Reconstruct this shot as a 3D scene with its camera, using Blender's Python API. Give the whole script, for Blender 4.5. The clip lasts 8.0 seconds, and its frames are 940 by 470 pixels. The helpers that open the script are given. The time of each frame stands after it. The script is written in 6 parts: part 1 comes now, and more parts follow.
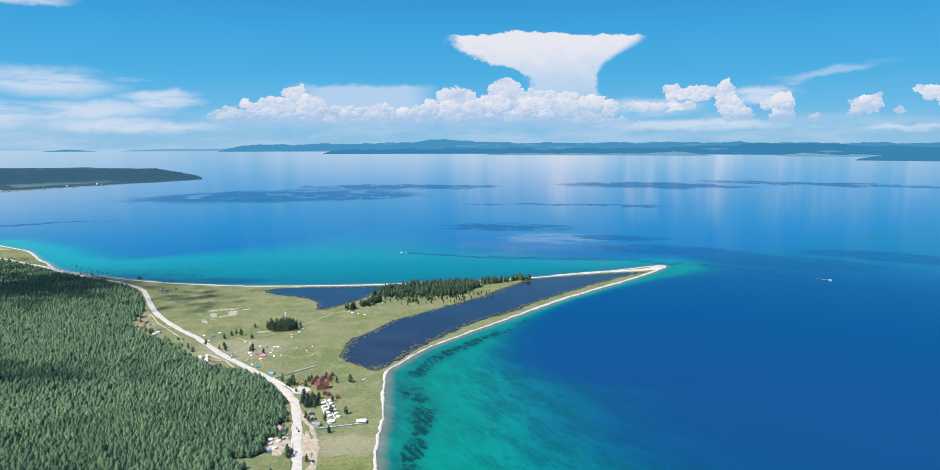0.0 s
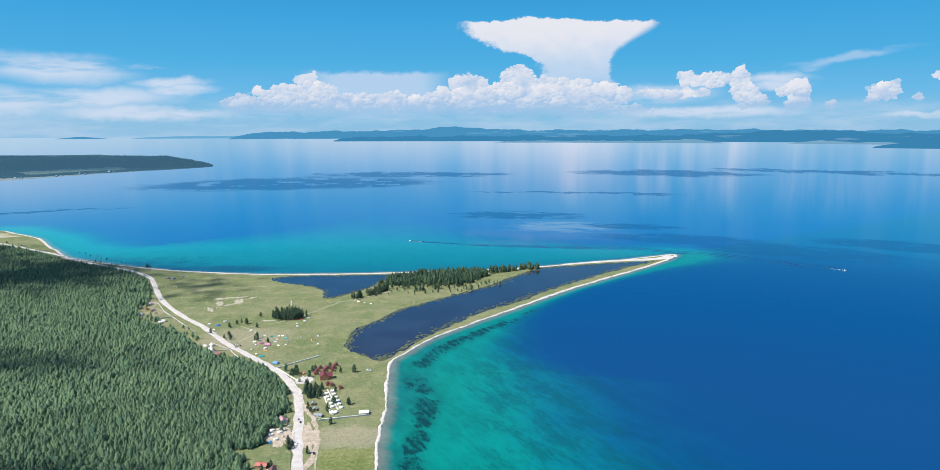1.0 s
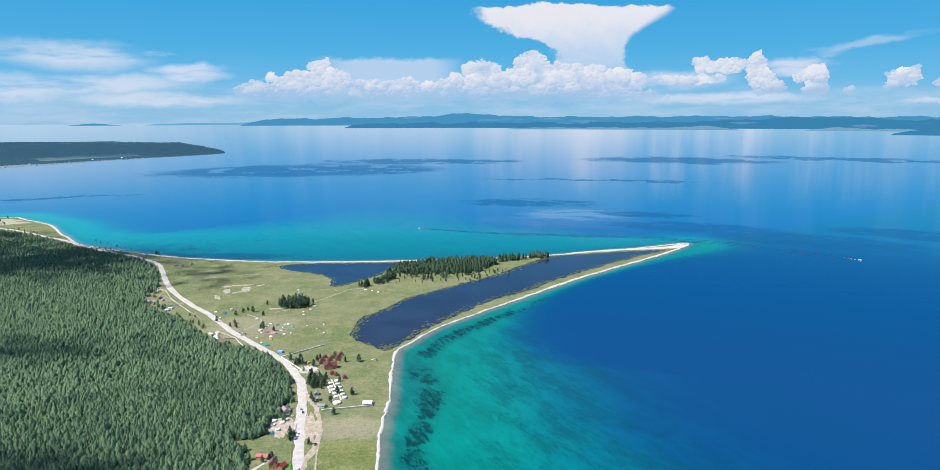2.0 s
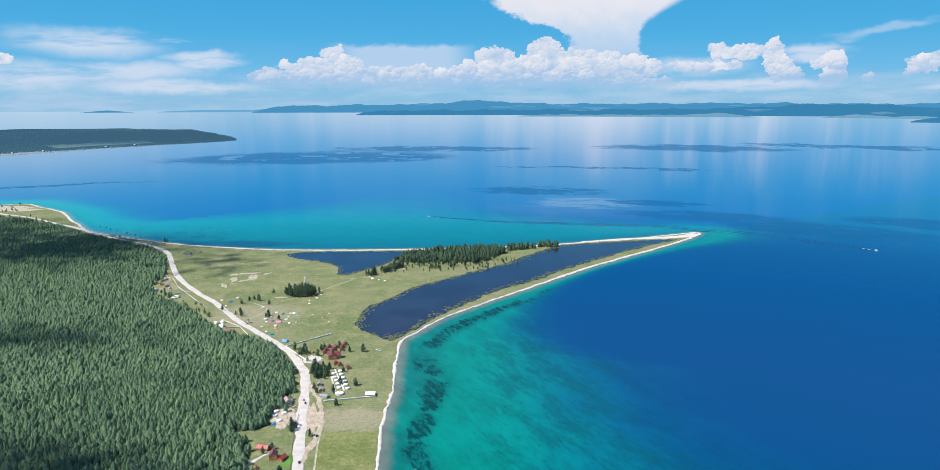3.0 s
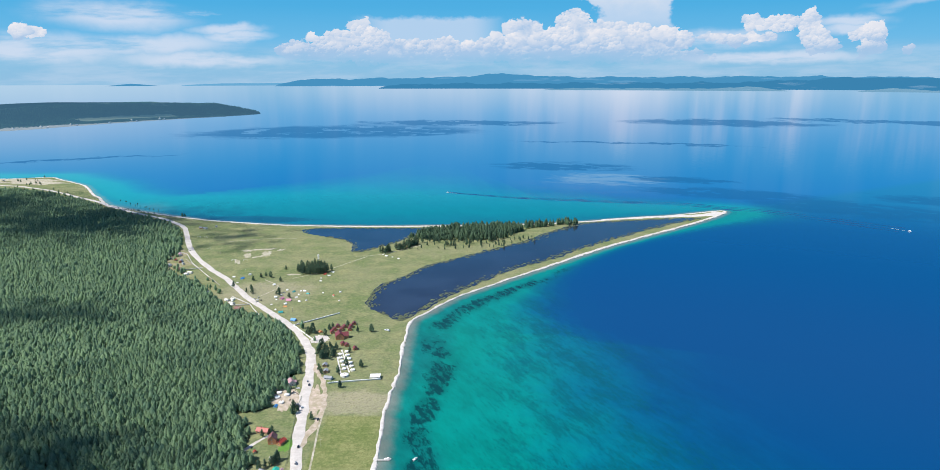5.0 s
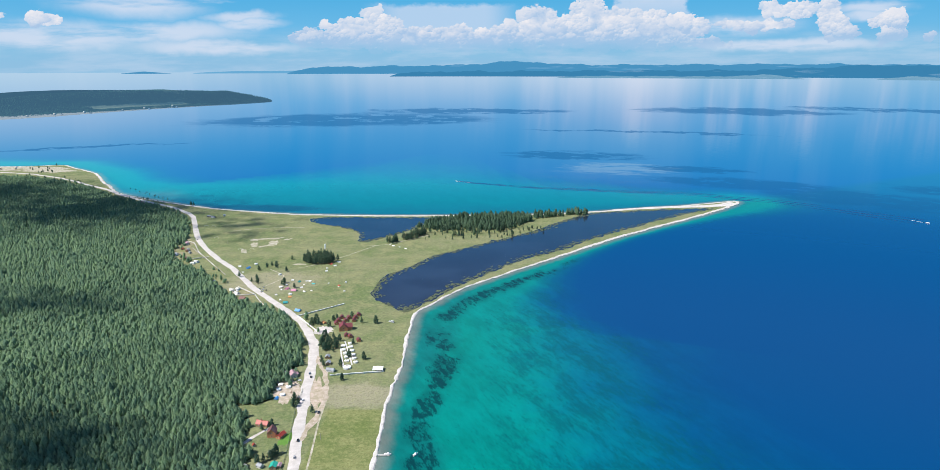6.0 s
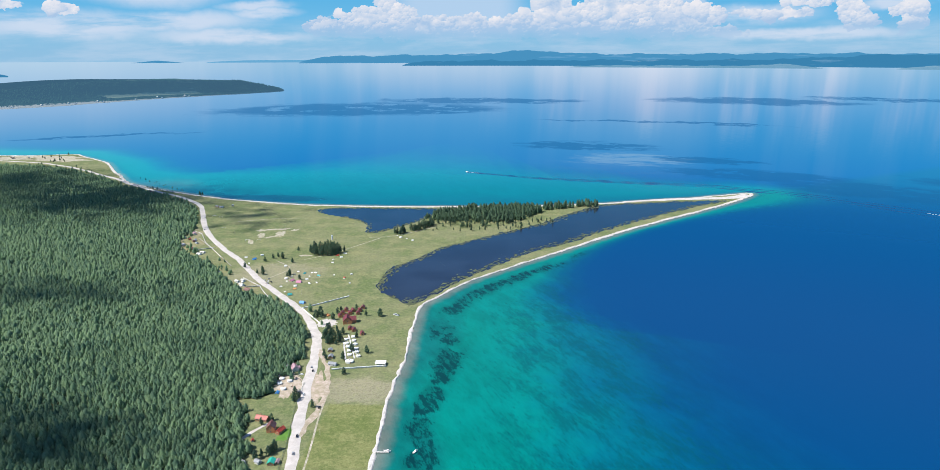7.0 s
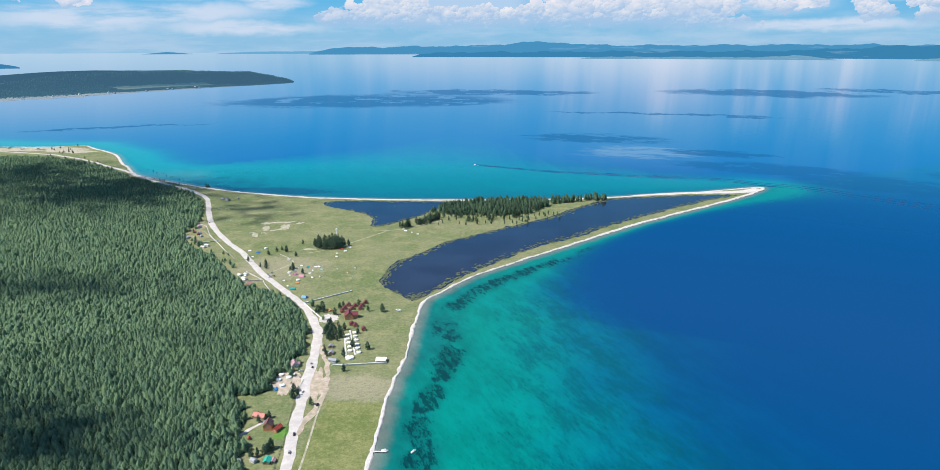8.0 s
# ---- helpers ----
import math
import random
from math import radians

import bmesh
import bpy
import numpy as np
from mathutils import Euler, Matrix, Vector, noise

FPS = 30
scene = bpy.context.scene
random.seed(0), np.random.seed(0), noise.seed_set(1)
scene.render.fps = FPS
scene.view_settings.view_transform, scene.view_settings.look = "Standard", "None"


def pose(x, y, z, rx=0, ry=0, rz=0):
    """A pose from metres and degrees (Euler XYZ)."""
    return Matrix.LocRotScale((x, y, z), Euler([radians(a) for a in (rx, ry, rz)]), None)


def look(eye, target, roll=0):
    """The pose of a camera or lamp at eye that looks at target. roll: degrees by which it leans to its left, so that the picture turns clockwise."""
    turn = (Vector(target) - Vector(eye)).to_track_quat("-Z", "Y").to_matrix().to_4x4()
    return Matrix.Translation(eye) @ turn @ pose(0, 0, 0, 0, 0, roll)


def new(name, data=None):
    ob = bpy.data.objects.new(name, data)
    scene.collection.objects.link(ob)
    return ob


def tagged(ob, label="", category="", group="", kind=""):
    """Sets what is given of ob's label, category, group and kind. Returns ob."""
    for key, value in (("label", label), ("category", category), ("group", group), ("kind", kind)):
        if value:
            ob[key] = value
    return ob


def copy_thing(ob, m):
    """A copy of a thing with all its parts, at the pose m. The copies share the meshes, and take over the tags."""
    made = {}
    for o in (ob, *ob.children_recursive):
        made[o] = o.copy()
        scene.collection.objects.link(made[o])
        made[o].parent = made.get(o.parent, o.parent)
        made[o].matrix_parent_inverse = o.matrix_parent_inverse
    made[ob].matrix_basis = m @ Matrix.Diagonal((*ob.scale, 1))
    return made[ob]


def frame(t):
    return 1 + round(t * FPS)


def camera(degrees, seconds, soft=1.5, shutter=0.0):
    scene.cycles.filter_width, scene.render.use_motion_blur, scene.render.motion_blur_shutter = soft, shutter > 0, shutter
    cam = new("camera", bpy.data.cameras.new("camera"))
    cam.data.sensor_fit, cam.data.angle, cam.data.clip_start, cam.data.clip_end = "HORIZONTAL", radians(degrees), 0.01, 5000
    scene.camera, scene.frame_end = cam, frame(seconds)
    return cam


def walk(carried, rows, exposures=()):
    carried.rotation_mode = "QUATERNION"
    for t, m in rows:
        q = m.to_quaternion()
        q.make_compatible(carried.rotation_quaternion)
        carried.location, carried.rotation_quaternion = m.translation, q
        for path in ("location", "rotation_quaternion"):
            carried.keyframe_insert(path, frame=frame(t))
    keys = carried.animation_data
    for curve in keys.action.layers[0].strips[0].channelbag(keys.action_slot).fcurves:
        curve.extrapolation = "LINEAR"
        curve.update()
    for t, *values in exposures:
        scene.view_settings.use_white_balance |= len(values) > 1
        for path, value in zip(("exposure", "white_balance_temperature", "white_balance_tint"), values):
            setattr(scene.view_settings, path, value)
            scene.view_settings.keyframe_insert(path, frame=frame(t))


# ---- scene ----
import itertools

# Camera: a drone in level flight, sliding forward and to its right while it tilts down and turns left.
cam = camera(69.3, 8.0, soft=0.6)
PATH = [
    (0.0, pose(-40.2, -57.2, 339.1, 82.30, 0, -4.23)),
    (0.5, pose(-34.9, -49.6, 339.2, 81.76, 0, -3.73)),
    (1.0, pose(-30.0, -42.0, 339.2, 81.25, 0, -3.23)),
    (1.5, pose(-25.1, -34.6, 339.2, 80.70, 0, -2.69)),
    (3.0, pose(-10.0, -13.8, 339.6, 79.09, 0, -1.07)),
    (3.5, pose(-4.9, -6.9, 339.8, 78.56, 0, -0.51)),
    (4.0, pose(0.0, 0.0, 340.0, 78.03, 0, 0.03)),
    (4.5, pose(5.2, 7.1, 340.3, 77.47, 0, 0.58)),
    (6.0, pose(19.4, 28.6, 340.6, 75.95, 0, 2.23)),
    (6.5, pose(23.9, 36.2, 340.7, 75.51, 0, 2.79)),
    (7.0, pose(28.5, 43.4, 340.8, 75.09, 0, 3.36)),
    (7.5, pose(32.7, 50.4, 341.0, 74.70, 0, 3.83)),
    (8.0, pose(37.1, 57.5, 341.4, 74.40, 0, 4.29)),
]
walk(cam, PATH)
scene.view_settings.exposure = 0.3

EYE_Z = 340.0        # height over the lake from which distance is judged
REACH = 4880.0       # radius at which the far lake meets the sky


def near_of(x, y):
    """Radius and height at which a point of the flat lake at (x, y) is set: true to about 3 km, then drawn in below REACH."""
    d = np.hypot(x, y)
    q = (1.0 + (d / REACH) ** 10) ** 0.1
    return x / q, y / q, EYE_Z * (1.0 - 1.0 / q)


# ---------------------------------------------------------------- node helpers
class Nodes:
    """Short hand for building a node tree."""

    def __init__(self, tree):
        self.tree = tree

    def node(self, kind):
        return self.tree.nodes.new(kind)

    def put(self, socket, value):
        if isinstance(value, bpy.types.NodeSocket):
            self.tree.links.new(value, socket)
        elif value is not None:
            if isinstance(value, (tuple, list)) and len(value) == 3 and socket.type == "RGBA":
                value = (*value, 1.0)
            socket.default_value = value

    def math(self, op, a, b=None, c=None, clamp=False):
        n = self.node("ShaderNodeMath")
        n.operation, n.use_clamp = op, clamp
        for s, v in zip(n.inputs, (a, b, c)):
            self.put(s, v)
        return n.outputs[0]

    def vec(self, op, a, b=None, c=None, scale=None):
        n = self.node("ShaderNodeVectorMath")
        n.operation = op
        for s, v in zip(n.inputs, (a, b, c)):
            self.put(s, v)
        if scale is not None:
            self.put(n.inputs["Scale"], scale)
        return n.outputs["Value"] if op in ("DOT_PRODUCT", "LENGTH", "DISTANCE") else n.outputs[0]

    def xyz(self, x, y, z):
        n = self.node("ShaderNodeCombineXYZ")
        for s, v in zip(n.inputs, (x, y, z)):
            self.put(s, v)
        return n.outputs[0]

    def split(self, v):
        n = self.node("ShaderNodeSeparateXYZ")
        self.put(n.inputs[0], v)
        return n.outputs

    def noise(self, at, scale, detail=4.0, rough=0.55, colour=False, lac=2.0):
        n = self.node("ShaderNodeTexNoise")
        self.put(n.inputs["Vector"], at)
        for key, v in (("Scale", scale), ("Detail", detail), ("Roughness", rough), ("Lacunarity", lac)):
            self.put(n.inputs[key], v)
        return n.outputs["Color"] if colour else n.outputs["Fac"]

    def step(self, v, a, b, lo=0.0, hi=1.0):
        n = self.node("ShaderNodeMapRange")
        n.interpolation_type = "SMOOTHSTEP"
        for s, x in zip(n.inputs, (v, a, b, lo, hi)):
            self.put(s, x)
        return n.outputs[0]

    def mix(self, fac, a, b, blend="MIX"):
        n = self.node("ShaderNodeMix")
        n.data_type, n.blend_type = "RGBA", blend
        self.put(n.inputs[0], fac), self.put(n.inputs[6], a), self.put(n.inputs[7], b)
        return n.outputs[2]

    def ramp(self, fac, stops, mode="LINEAR"):
        n = self.node("ShaderNodeValToRGB")
        n.color_ramp.interpolation = mode
        els = n.color_ramp.elements
        while len(els) < len(stops):
            els.new(0.5)
        for el, (p, c) in zip(els, stops):
            el.position, el.color = p, (*c, 1.0)
        self.put(n.inputs[0], fac)
        return n.outputs[0]

    def attr(self, name):
        n = self.node("ShaderNodeAttribute")
        n.attribute_name = name
        return n.outputs["Fac"]

    def place(self):
        return self.node("ShaderNodeNewGeometry").outputs["Position"]


# ---------------------------------------------------------------- sky
SUN_DIR = Vector((-0.62, -0.24, 0.80)).normalized()
SKY_STRENGTH = 0.14
SEEN = 0.81            # brightness of the low sky and the hazy distance

# Clouds, in degrees: azimuth (right of +y), elevation, half width, half height.
CUMULUS = [
    (-14.7, 2.05, 1.7, 0.62), (-11.7, 2.5, 1.7, 1.0), (-9.4, 2.75, 1.8, 1.2), (-6.2, 2.1, 2.6, 0.8), (-3.4, 2.3, 1.8, 0.75), (-1.6, 1.9, 2.2, 0.7),
    (1.0, 2.2, 1.7, 0.9), (3.3, 3.0, 1.5, 1.5), (5.3, 2.6, 1.6, 1.2), (7.2, 3.5, 1.3, 1.7), (9.6, 2.9, 2.0, 1.35), (12.2, 2.8, 2.0, 1.2),
    (14.8, 2.75, 1.5, 0.9), (-8.0, 1.55, 7.0, 0.42), (6.0, 1.7, 9.5, 0.5),
]
SMALL_CLOUDS = [
    (20.7, 4.0, 0.55, 0.55), (22.6, 3.85, 1.1, 0.55), (24.5, 3.95, 0.65, 0.70), (24.9, 2.85, 1.0, 0.45), (20.4, 2.9, 1.7, 0.32), (18.0, 3.0, 1.4, 0.30),
    (28.3, 3.0, 1.2, 0.36), (28.6, 1.95, 0.8, 0.38), (34.1, 2.8, 0.95, 0.66), (37.7, 3.7, 0.8, 0.30), (39.2, 2.95, 0.9, 0.5), (30.7, 2.0, 0.3, 0.25),
    (25.5, 2.1, 0.9, 0.25), (15.6, 1.65, 1.3, 0.28), (17.6, 1.5, 0.6, 0.2), (35.9, 2.4, 0.3, 0.2), (42.5, 3.2, 1.6, 0.7), (-36.6, 3.2, 1.0, 0.32), (-33.1, 3.1, 0.9, 0.36),
]


def cloud_layers(g, az, el, detailed):
    """Opacity and brightness (0 shade, 1 sunlit) of the cumulus, opacity of the smooth high cloud, and opacity of the cirrus, at an azimuth and elevation in degrees."""
    at = g.xyz(az, g.math("MULTIPLY", el, 1.3), 0.0)
    flat = g.xyz(az, el, 0.0)
    wide = g.vec("SUBTRACT", g.noise(at, 0.6, 3.0, 0.55, colour=True), (0.5, 0.5, 0.5))
    bent = g.vec("ADD", flat, g.vec("MULTIPLY", wide, (1.4, 0.8, 0.0)))

    def field(blobs, p):
        worst = None
        for a, e, ra, re in blobs:
            d = g.vec("LENGTH", g.vec("MULTIPLY_ADD", p, (1 / ra, 1 / re, 0.0), (-a / ra, -e / re, 0.0)))
            worst = d if worst is None else g.math("MINIMUM", worst, d)
        return worst

    def heads(scale, inner, seed, sparse):
        """Round heads of one size, of uneven width: which spots they cover, and how they are lit from above and the left."""
        small = g.vec("MULTIPLY", g.vec("SUBTRACT", g.noise(at, scale * 2.4, 4.0, 0.65, colour=True), (0.5, 0.5, 0.5)), (0.75 / scale, 0.75 / scale, 0.0))
        p = g.vec("ADD", g.vec("ADD", at, small), (seed, seed * 0.7, 0.0))
        n = g.node("ShaderNodeTexVoronoi")
        n.voronoi_dimensions, n.feature = "2D", "F1"
        g.put(n.inputs["Vector"], p)
        n.inputs["Scale"].default_value = scale
        c = n.outputs["Position"]
        dice = g.split(n.outputs["Color"])
        reach = g.math("MULTIPLY_ADD", dice[0], 0.42, 0.40)
        off = g.vec("SCALE", g.vec("SUBTRACT", p, c), scale=g.math("DIVIDE", scale, reach))
        ox, oy, oz = g.split(off)
        centre = g.vec("MULTIPLY", g.vec("SUBTRACT", c, (seed, seed * 0.7, 0.0)), (1.0, 1 / 1.3, 0.0))
        grain = g.vec("MULTIPLY", centre, (1.0, 1.3, 0.0))
        sway = g.vec("SUBTRACT", g.noise(grain, 0.6, 3.0, 0.55, colour=True), (0.5, 0.5, 0.5))
        near = g.math("MINIMUM", *[field(blobs, g.vec("ADD", centre, g.vec("MULTIPLY", sway, (1.4, 0.8, 0.0)))) for blobs in (CUMULUS, SMALL_CLOUDS)])
        some = g.step(g.noise(grain, 0.35, 2.0), sparse, sparse + 0.02)
        some = g.math("MAXIMUM", some, g.step(near, 0.80, 0.86))
        far_out = g.vec("LENGTH", off)
        cover = g.math("MULTIPLY", g.math("MULTIPLY", g.step(near, inner, inner - 0.02), some), g.step(far_out, 1.0, 0.88))
        round_z = g.math("SQRT", g.math("MAXIMUM", g.math("SUBTRACT", 1.0, g.math("MULTIPLY", far_out, far_out)), 0.0))
        lit = g.math("ADD", g.math("MULTIPLY", ox, -0.26), g.math("MULTIPLY", oy, 0.46))
        lit = g.math("ADD", lit, g.math("MULTIPLY_ADD", dice[1], 0.42, 0.16))
        return cover, g.math("MULTIPLY_ADD", round_z, 0.22, lit)

    mass = g.math("MINIMUM", field(CUMULUS, bent), field(SMALL_CLOUDS, bent))
    if detailed:
        tuft = g.math("MULTIPLY", g.math("SUBTRACT", g.noise(at, 2.4, 6.0, 0.65), 0.5), 0.7)
        solid = g.step(g.math("ADD", mass, tuft), 1.06, 0.90)
        lit = g.math("MULTIPLY_ADD", g.math("SUBTRACT", g.noise(at, 0.7, 6.0, 0.62), 0.5), 2.0, 0.58)
        for weight, (scale, inner, seed, sparse) in zip((0.70, 0.52, 0.36, 0.22), ((0.62, 0.96, 0.0, 0.42), (1.25, 1.02, 11.3, 0.46), (2.5, 1.06, 27.1, 0.50), (4.6, 1.08, 43.7, 0.53))):
            c, l = heads(scale, inner, seed, sparse)
            k = g.math("MULTIPLY", c, weight)
            lit = g.math("ADD", g.math("MULTIPLY", lit, g.math("SUBTRACT", 1.0, k)), g.math("MULTIPLY", l, k))
            solid = g.math("MAXIMUM", solid, c)
        lit = g.math("SUBTRACT", lit, g.step(el, 3.4, 1.3, 0.14, 0.66), clamp=True)
        lit = g.math("MULTIPLY", lit, 1.22, clamp=True)
    else:
        solid = g.step(mass, 1.35, 0.55)
        lit = 0.8
    foot = g.step(g.math("MULTIPLY_ADD", g.noise(at, 0.8, 4.0), 1.0, el), 1.35, 2.9)
    solid = g.math("MULTIPLY", solid, g.math("MULTIPLY_ADD", foot, 0.82, 0.18))
    # anvil: broad top on a narrower stem
    wob = g.math("SUBTRACT", g.noise(at, 0.55, 7.0 if detailed else 2.0, 0.66), 0.5)
    e2 = g.math("MULTIPLY_ADD", wob, 1.2, el)
    half = g.step(e2, 5.2, 8.5, 3.0, 8.2)
    mid = g.step(e2, 5.0, 7.4, 11.9, 10.3)
    side = g.math("DIVIDE", g.math("ABSOLUTE", g.math("SUBTRACT", g.math("MULTIPLY_ADD", wob, 2.6, az), mid)), half)
    roof = g.math("SUBTRACT", 9.0, g.math("MULTIPLY", g.math("ABSOLUTE", g.math("SUBTRACT", az, 8.5)), 0.06))
    anvil = g.math("MULTIPLY", g.step(side, 1.02, 0.84) if detailed else g.step(side, 1.25, 0.65), g.step(g.math("SUBTRACT", e2, roof), 0.03, -0.12))
    anvil = g.math("MULTIPLY", anvil, g.step(el, 2.2, 4.6))
    # soft sheet behind the western towers
    sheet = g.math("MULTIPLY", g.step(g.math("ABSOLUTE", g.math("ADD", az, 4.4)), 6.6, 3.2), g.step(e2, 4.85, 4.4))
    sheet = g.math("MULTIPLY", sheet, g.math("MULTIPLY", g.step(el, 0.9, 3.0), 0.9))
    high = g.math("MAXIMUM", anvil, sheet)
    # streaks of cirrus
    long = g.noise(g.xyz(g.math("MULTIPLY", az, 0.17), g.math("MULTIPLY_ADD", az, -0.03, el), 3.0), 0.8, 6.0, 0.62)

    def wisp(a, e, ra, re, tilt, weight=1.0):
        d = g.vec("MULTIPLY_ADD", bent, (1 / ra, 1 / re, 0.0), (-a / ra, -e / re, 0.0))
        d = g.vec("ADD", d, g.xyz(0.0, g.math("MULTIPLY", g.math("SUBTRACT", az, a), -tilt / re), 0.0))
        return g.step(g.vec("LENGTH", d), 1.15, 0.25, 0.0, weight)

    veil = None
    for spec in ((-27.6, 4.35, 6.0, 1.25, -0.03), (-19.5, 3.05, 3.0, 0.6, 0.04), (-22.0, 4.7, 1.6, 0.2, 0.0), (31.8, 5.25, 4.4, 0.36, 0.13, 0.5), (29.6, 4.75, 1.6, 0.5, 0.2, 0.45),
                 (-28.0, 9.7, 3.2, 0.42, 0.05), (-25.5, 2.3, 7.5, 1.0, 0.05), (-33.0, 1.9, 8.0, 1.3, 0.0), (-22.0, 1.3, 8.0, 0.7, 0.0), (-20.0, 3.6, 3.2, 0.45, 0.06), (18.5, 2.9, 5.0, 0.9, 0.0), (27.0, 3.9, 3.0, 0.5, 0.0), (22.0, 1.4, 9.0, 0.6, 0.0), (37.0, 1.1, 4.0, 0.3, 0.0), (27.0, 3.4, 2.6, 0.5, 0.0)):
        w = wisp(*spec)
        veil = w if veil is None else g.math("MAXIMUM", veil, w)
    veil = g.math("MULTIPLY", veil, g.step(long, 0.28, 0.56))
    low_veil = g.math("MULTIPLY", g.math("MULTIPLY", g.step(long, 0.40, 0.68), g.step(el, 3.2, 1.2)), 0.40)
    veil = g.math("MAXIMUM", veil, low_veil)
    return solid, lit, high, g.math("MULTIPLY", veil, 0.78)


CLEAR = [(0.0, (0.28, 0.53, 0.76)), (0.06, (0.25, 0.53, 0.77)), (0.16, (0.15, 0.49, 0.80)), (0.30, (0.080, 0.43, 0.77)), (0.50, (0.05, 0.37, 0.73)), (0.65, (0.038, 0.30, 0.66)), (1.0, (0.025, 0.20, 0.53))]


def sky_colour(g, az, el, detailed=True):
    """The colour of the sky as it is seen, at an azimuth and elevation in degrees."""
    clear = g.ramp(g.math("DIVIDE", el, 18.0, clamp=True), CLEAR)
    solid, lit, high, veil = cloud_layers(g, az, el, detailed)
    out = g.mix(veil, clear, (0.70, 0.765, 0.90))
    soft = g.noise(g.xyz(az, g.math("MULTIPLY", el, 1.3), 7.0), 0.5, 5.0 if detailed else 1.0, 0.6)
    pale = g.mix(g.step(g.math("MULTIPLY_ADD", soft, 3.0, el), 5.6, 9.8), (0.48, 0.65, 0.86), (0.80, 0.81, 0.88))
    out = g.mix(high, out, pale)
    white = g.mix(lit, (0.40, 0.57, 0.80), (0.92, 0.89, 0.91))
    return g.mix(solid, out, white)


def make_world():
    world = bpy.data.worlds.new("sky")
    scene.world = world
    world.use_nodes = True
    g = Nodes(world.node_tree)
    world.node_tree.nodes.clear()
    way = g.node("ShaderNodeTexCoord").outputs["Generated"]
    x, y, z = g.split(way)
    az = g.math("MULTIPLY", g.math("ARCTAN2", x, y), 57.29578)
    el = g.math("MULTIPLY", g.math("ARCSINE", z), 57.29578)
    dome = g.node("ShaderNodeTexSky")
    dome.sky_type, dome.sun_disc = "NISHITA", False
    dome.sun_elevation = math.asin(SUN_DIR.z)
    dome.sun_rotation = math.atan2(SUN_DIR.x, SUN_DIR.y)
    dome.altitude, dome.air_density, dome.dust_density, dome.ozone_density = 1650, 1.0, 0.4, 2.0
    low = g.vec("SCALE", sky_colour(g, az, el), scale=SEEN / SKY_STRENGTH)
    both = g.mix(g.step(el, 13.0, 26.0), low, dome.outputs[0])
    back = g.node("ShaderNodeBackground")
    g.put(back.inputs[0], both), g.put(back.inputs[1], SKY_STRENGTH)
    out = g.node("ShaderNodeOutputWorld")
    g.put(out.inputs[0], back.outputs[0])


make_world()
sun = new("sun", bpy.data.lights.new("sun", "SUN"))
sun.data.energy, sun.data.angle, sun.data.color = 5.0, radians(0.53), (1.0, 0.96, 0.90)
sun.matrix_world = look(SUN_DIR * 3000, (0, 0, 0))


# ---------------------------------------------------------------- materials
def material(name):
    m = bpy.data.materials.new(name)
    m.use_nodes = True
    g = Nodes(m.node_tree)
    bsdf = m.node_tree.nodes["Principled BSDF"]
    return m, g, bsdf


def painted(name, colour, rough=0.6, metal=0.0, vary=0.12, scale=1.5):
    """A plain coat with stains at two scales and a little difference from piece to piece."""
    m, g, b = material(name)
    p = g.place()
    n = g.math("ADD", g.math("MULTIPLY", g.noise(p, scale, 4.0), 0.6), g.math("MULTIPLY", g.noise(p, scale * 9, 2.0), 0.4))
    own = g.math("MULTIPLY", g.node("ShaderNodeObjectInfo").outputs["Random"], 0.4)
    dark = tuple(c * (1 - 2 * vary) for c in colour)
    light = tuple(min(1.0, c * (1 + vary)) for c in colour)
    fac = g.math("SUBTRACT", g.math("MULTIPLY_ADD", n, 1.4, own), 0.4, clamp=True)
    g.put(b.inputs["Base Color"], g.mix(fac, dark, light))
    b.inputs["Roughness"].default_value, b.inputs["Metallic"].default_value = rough, metal
    return m


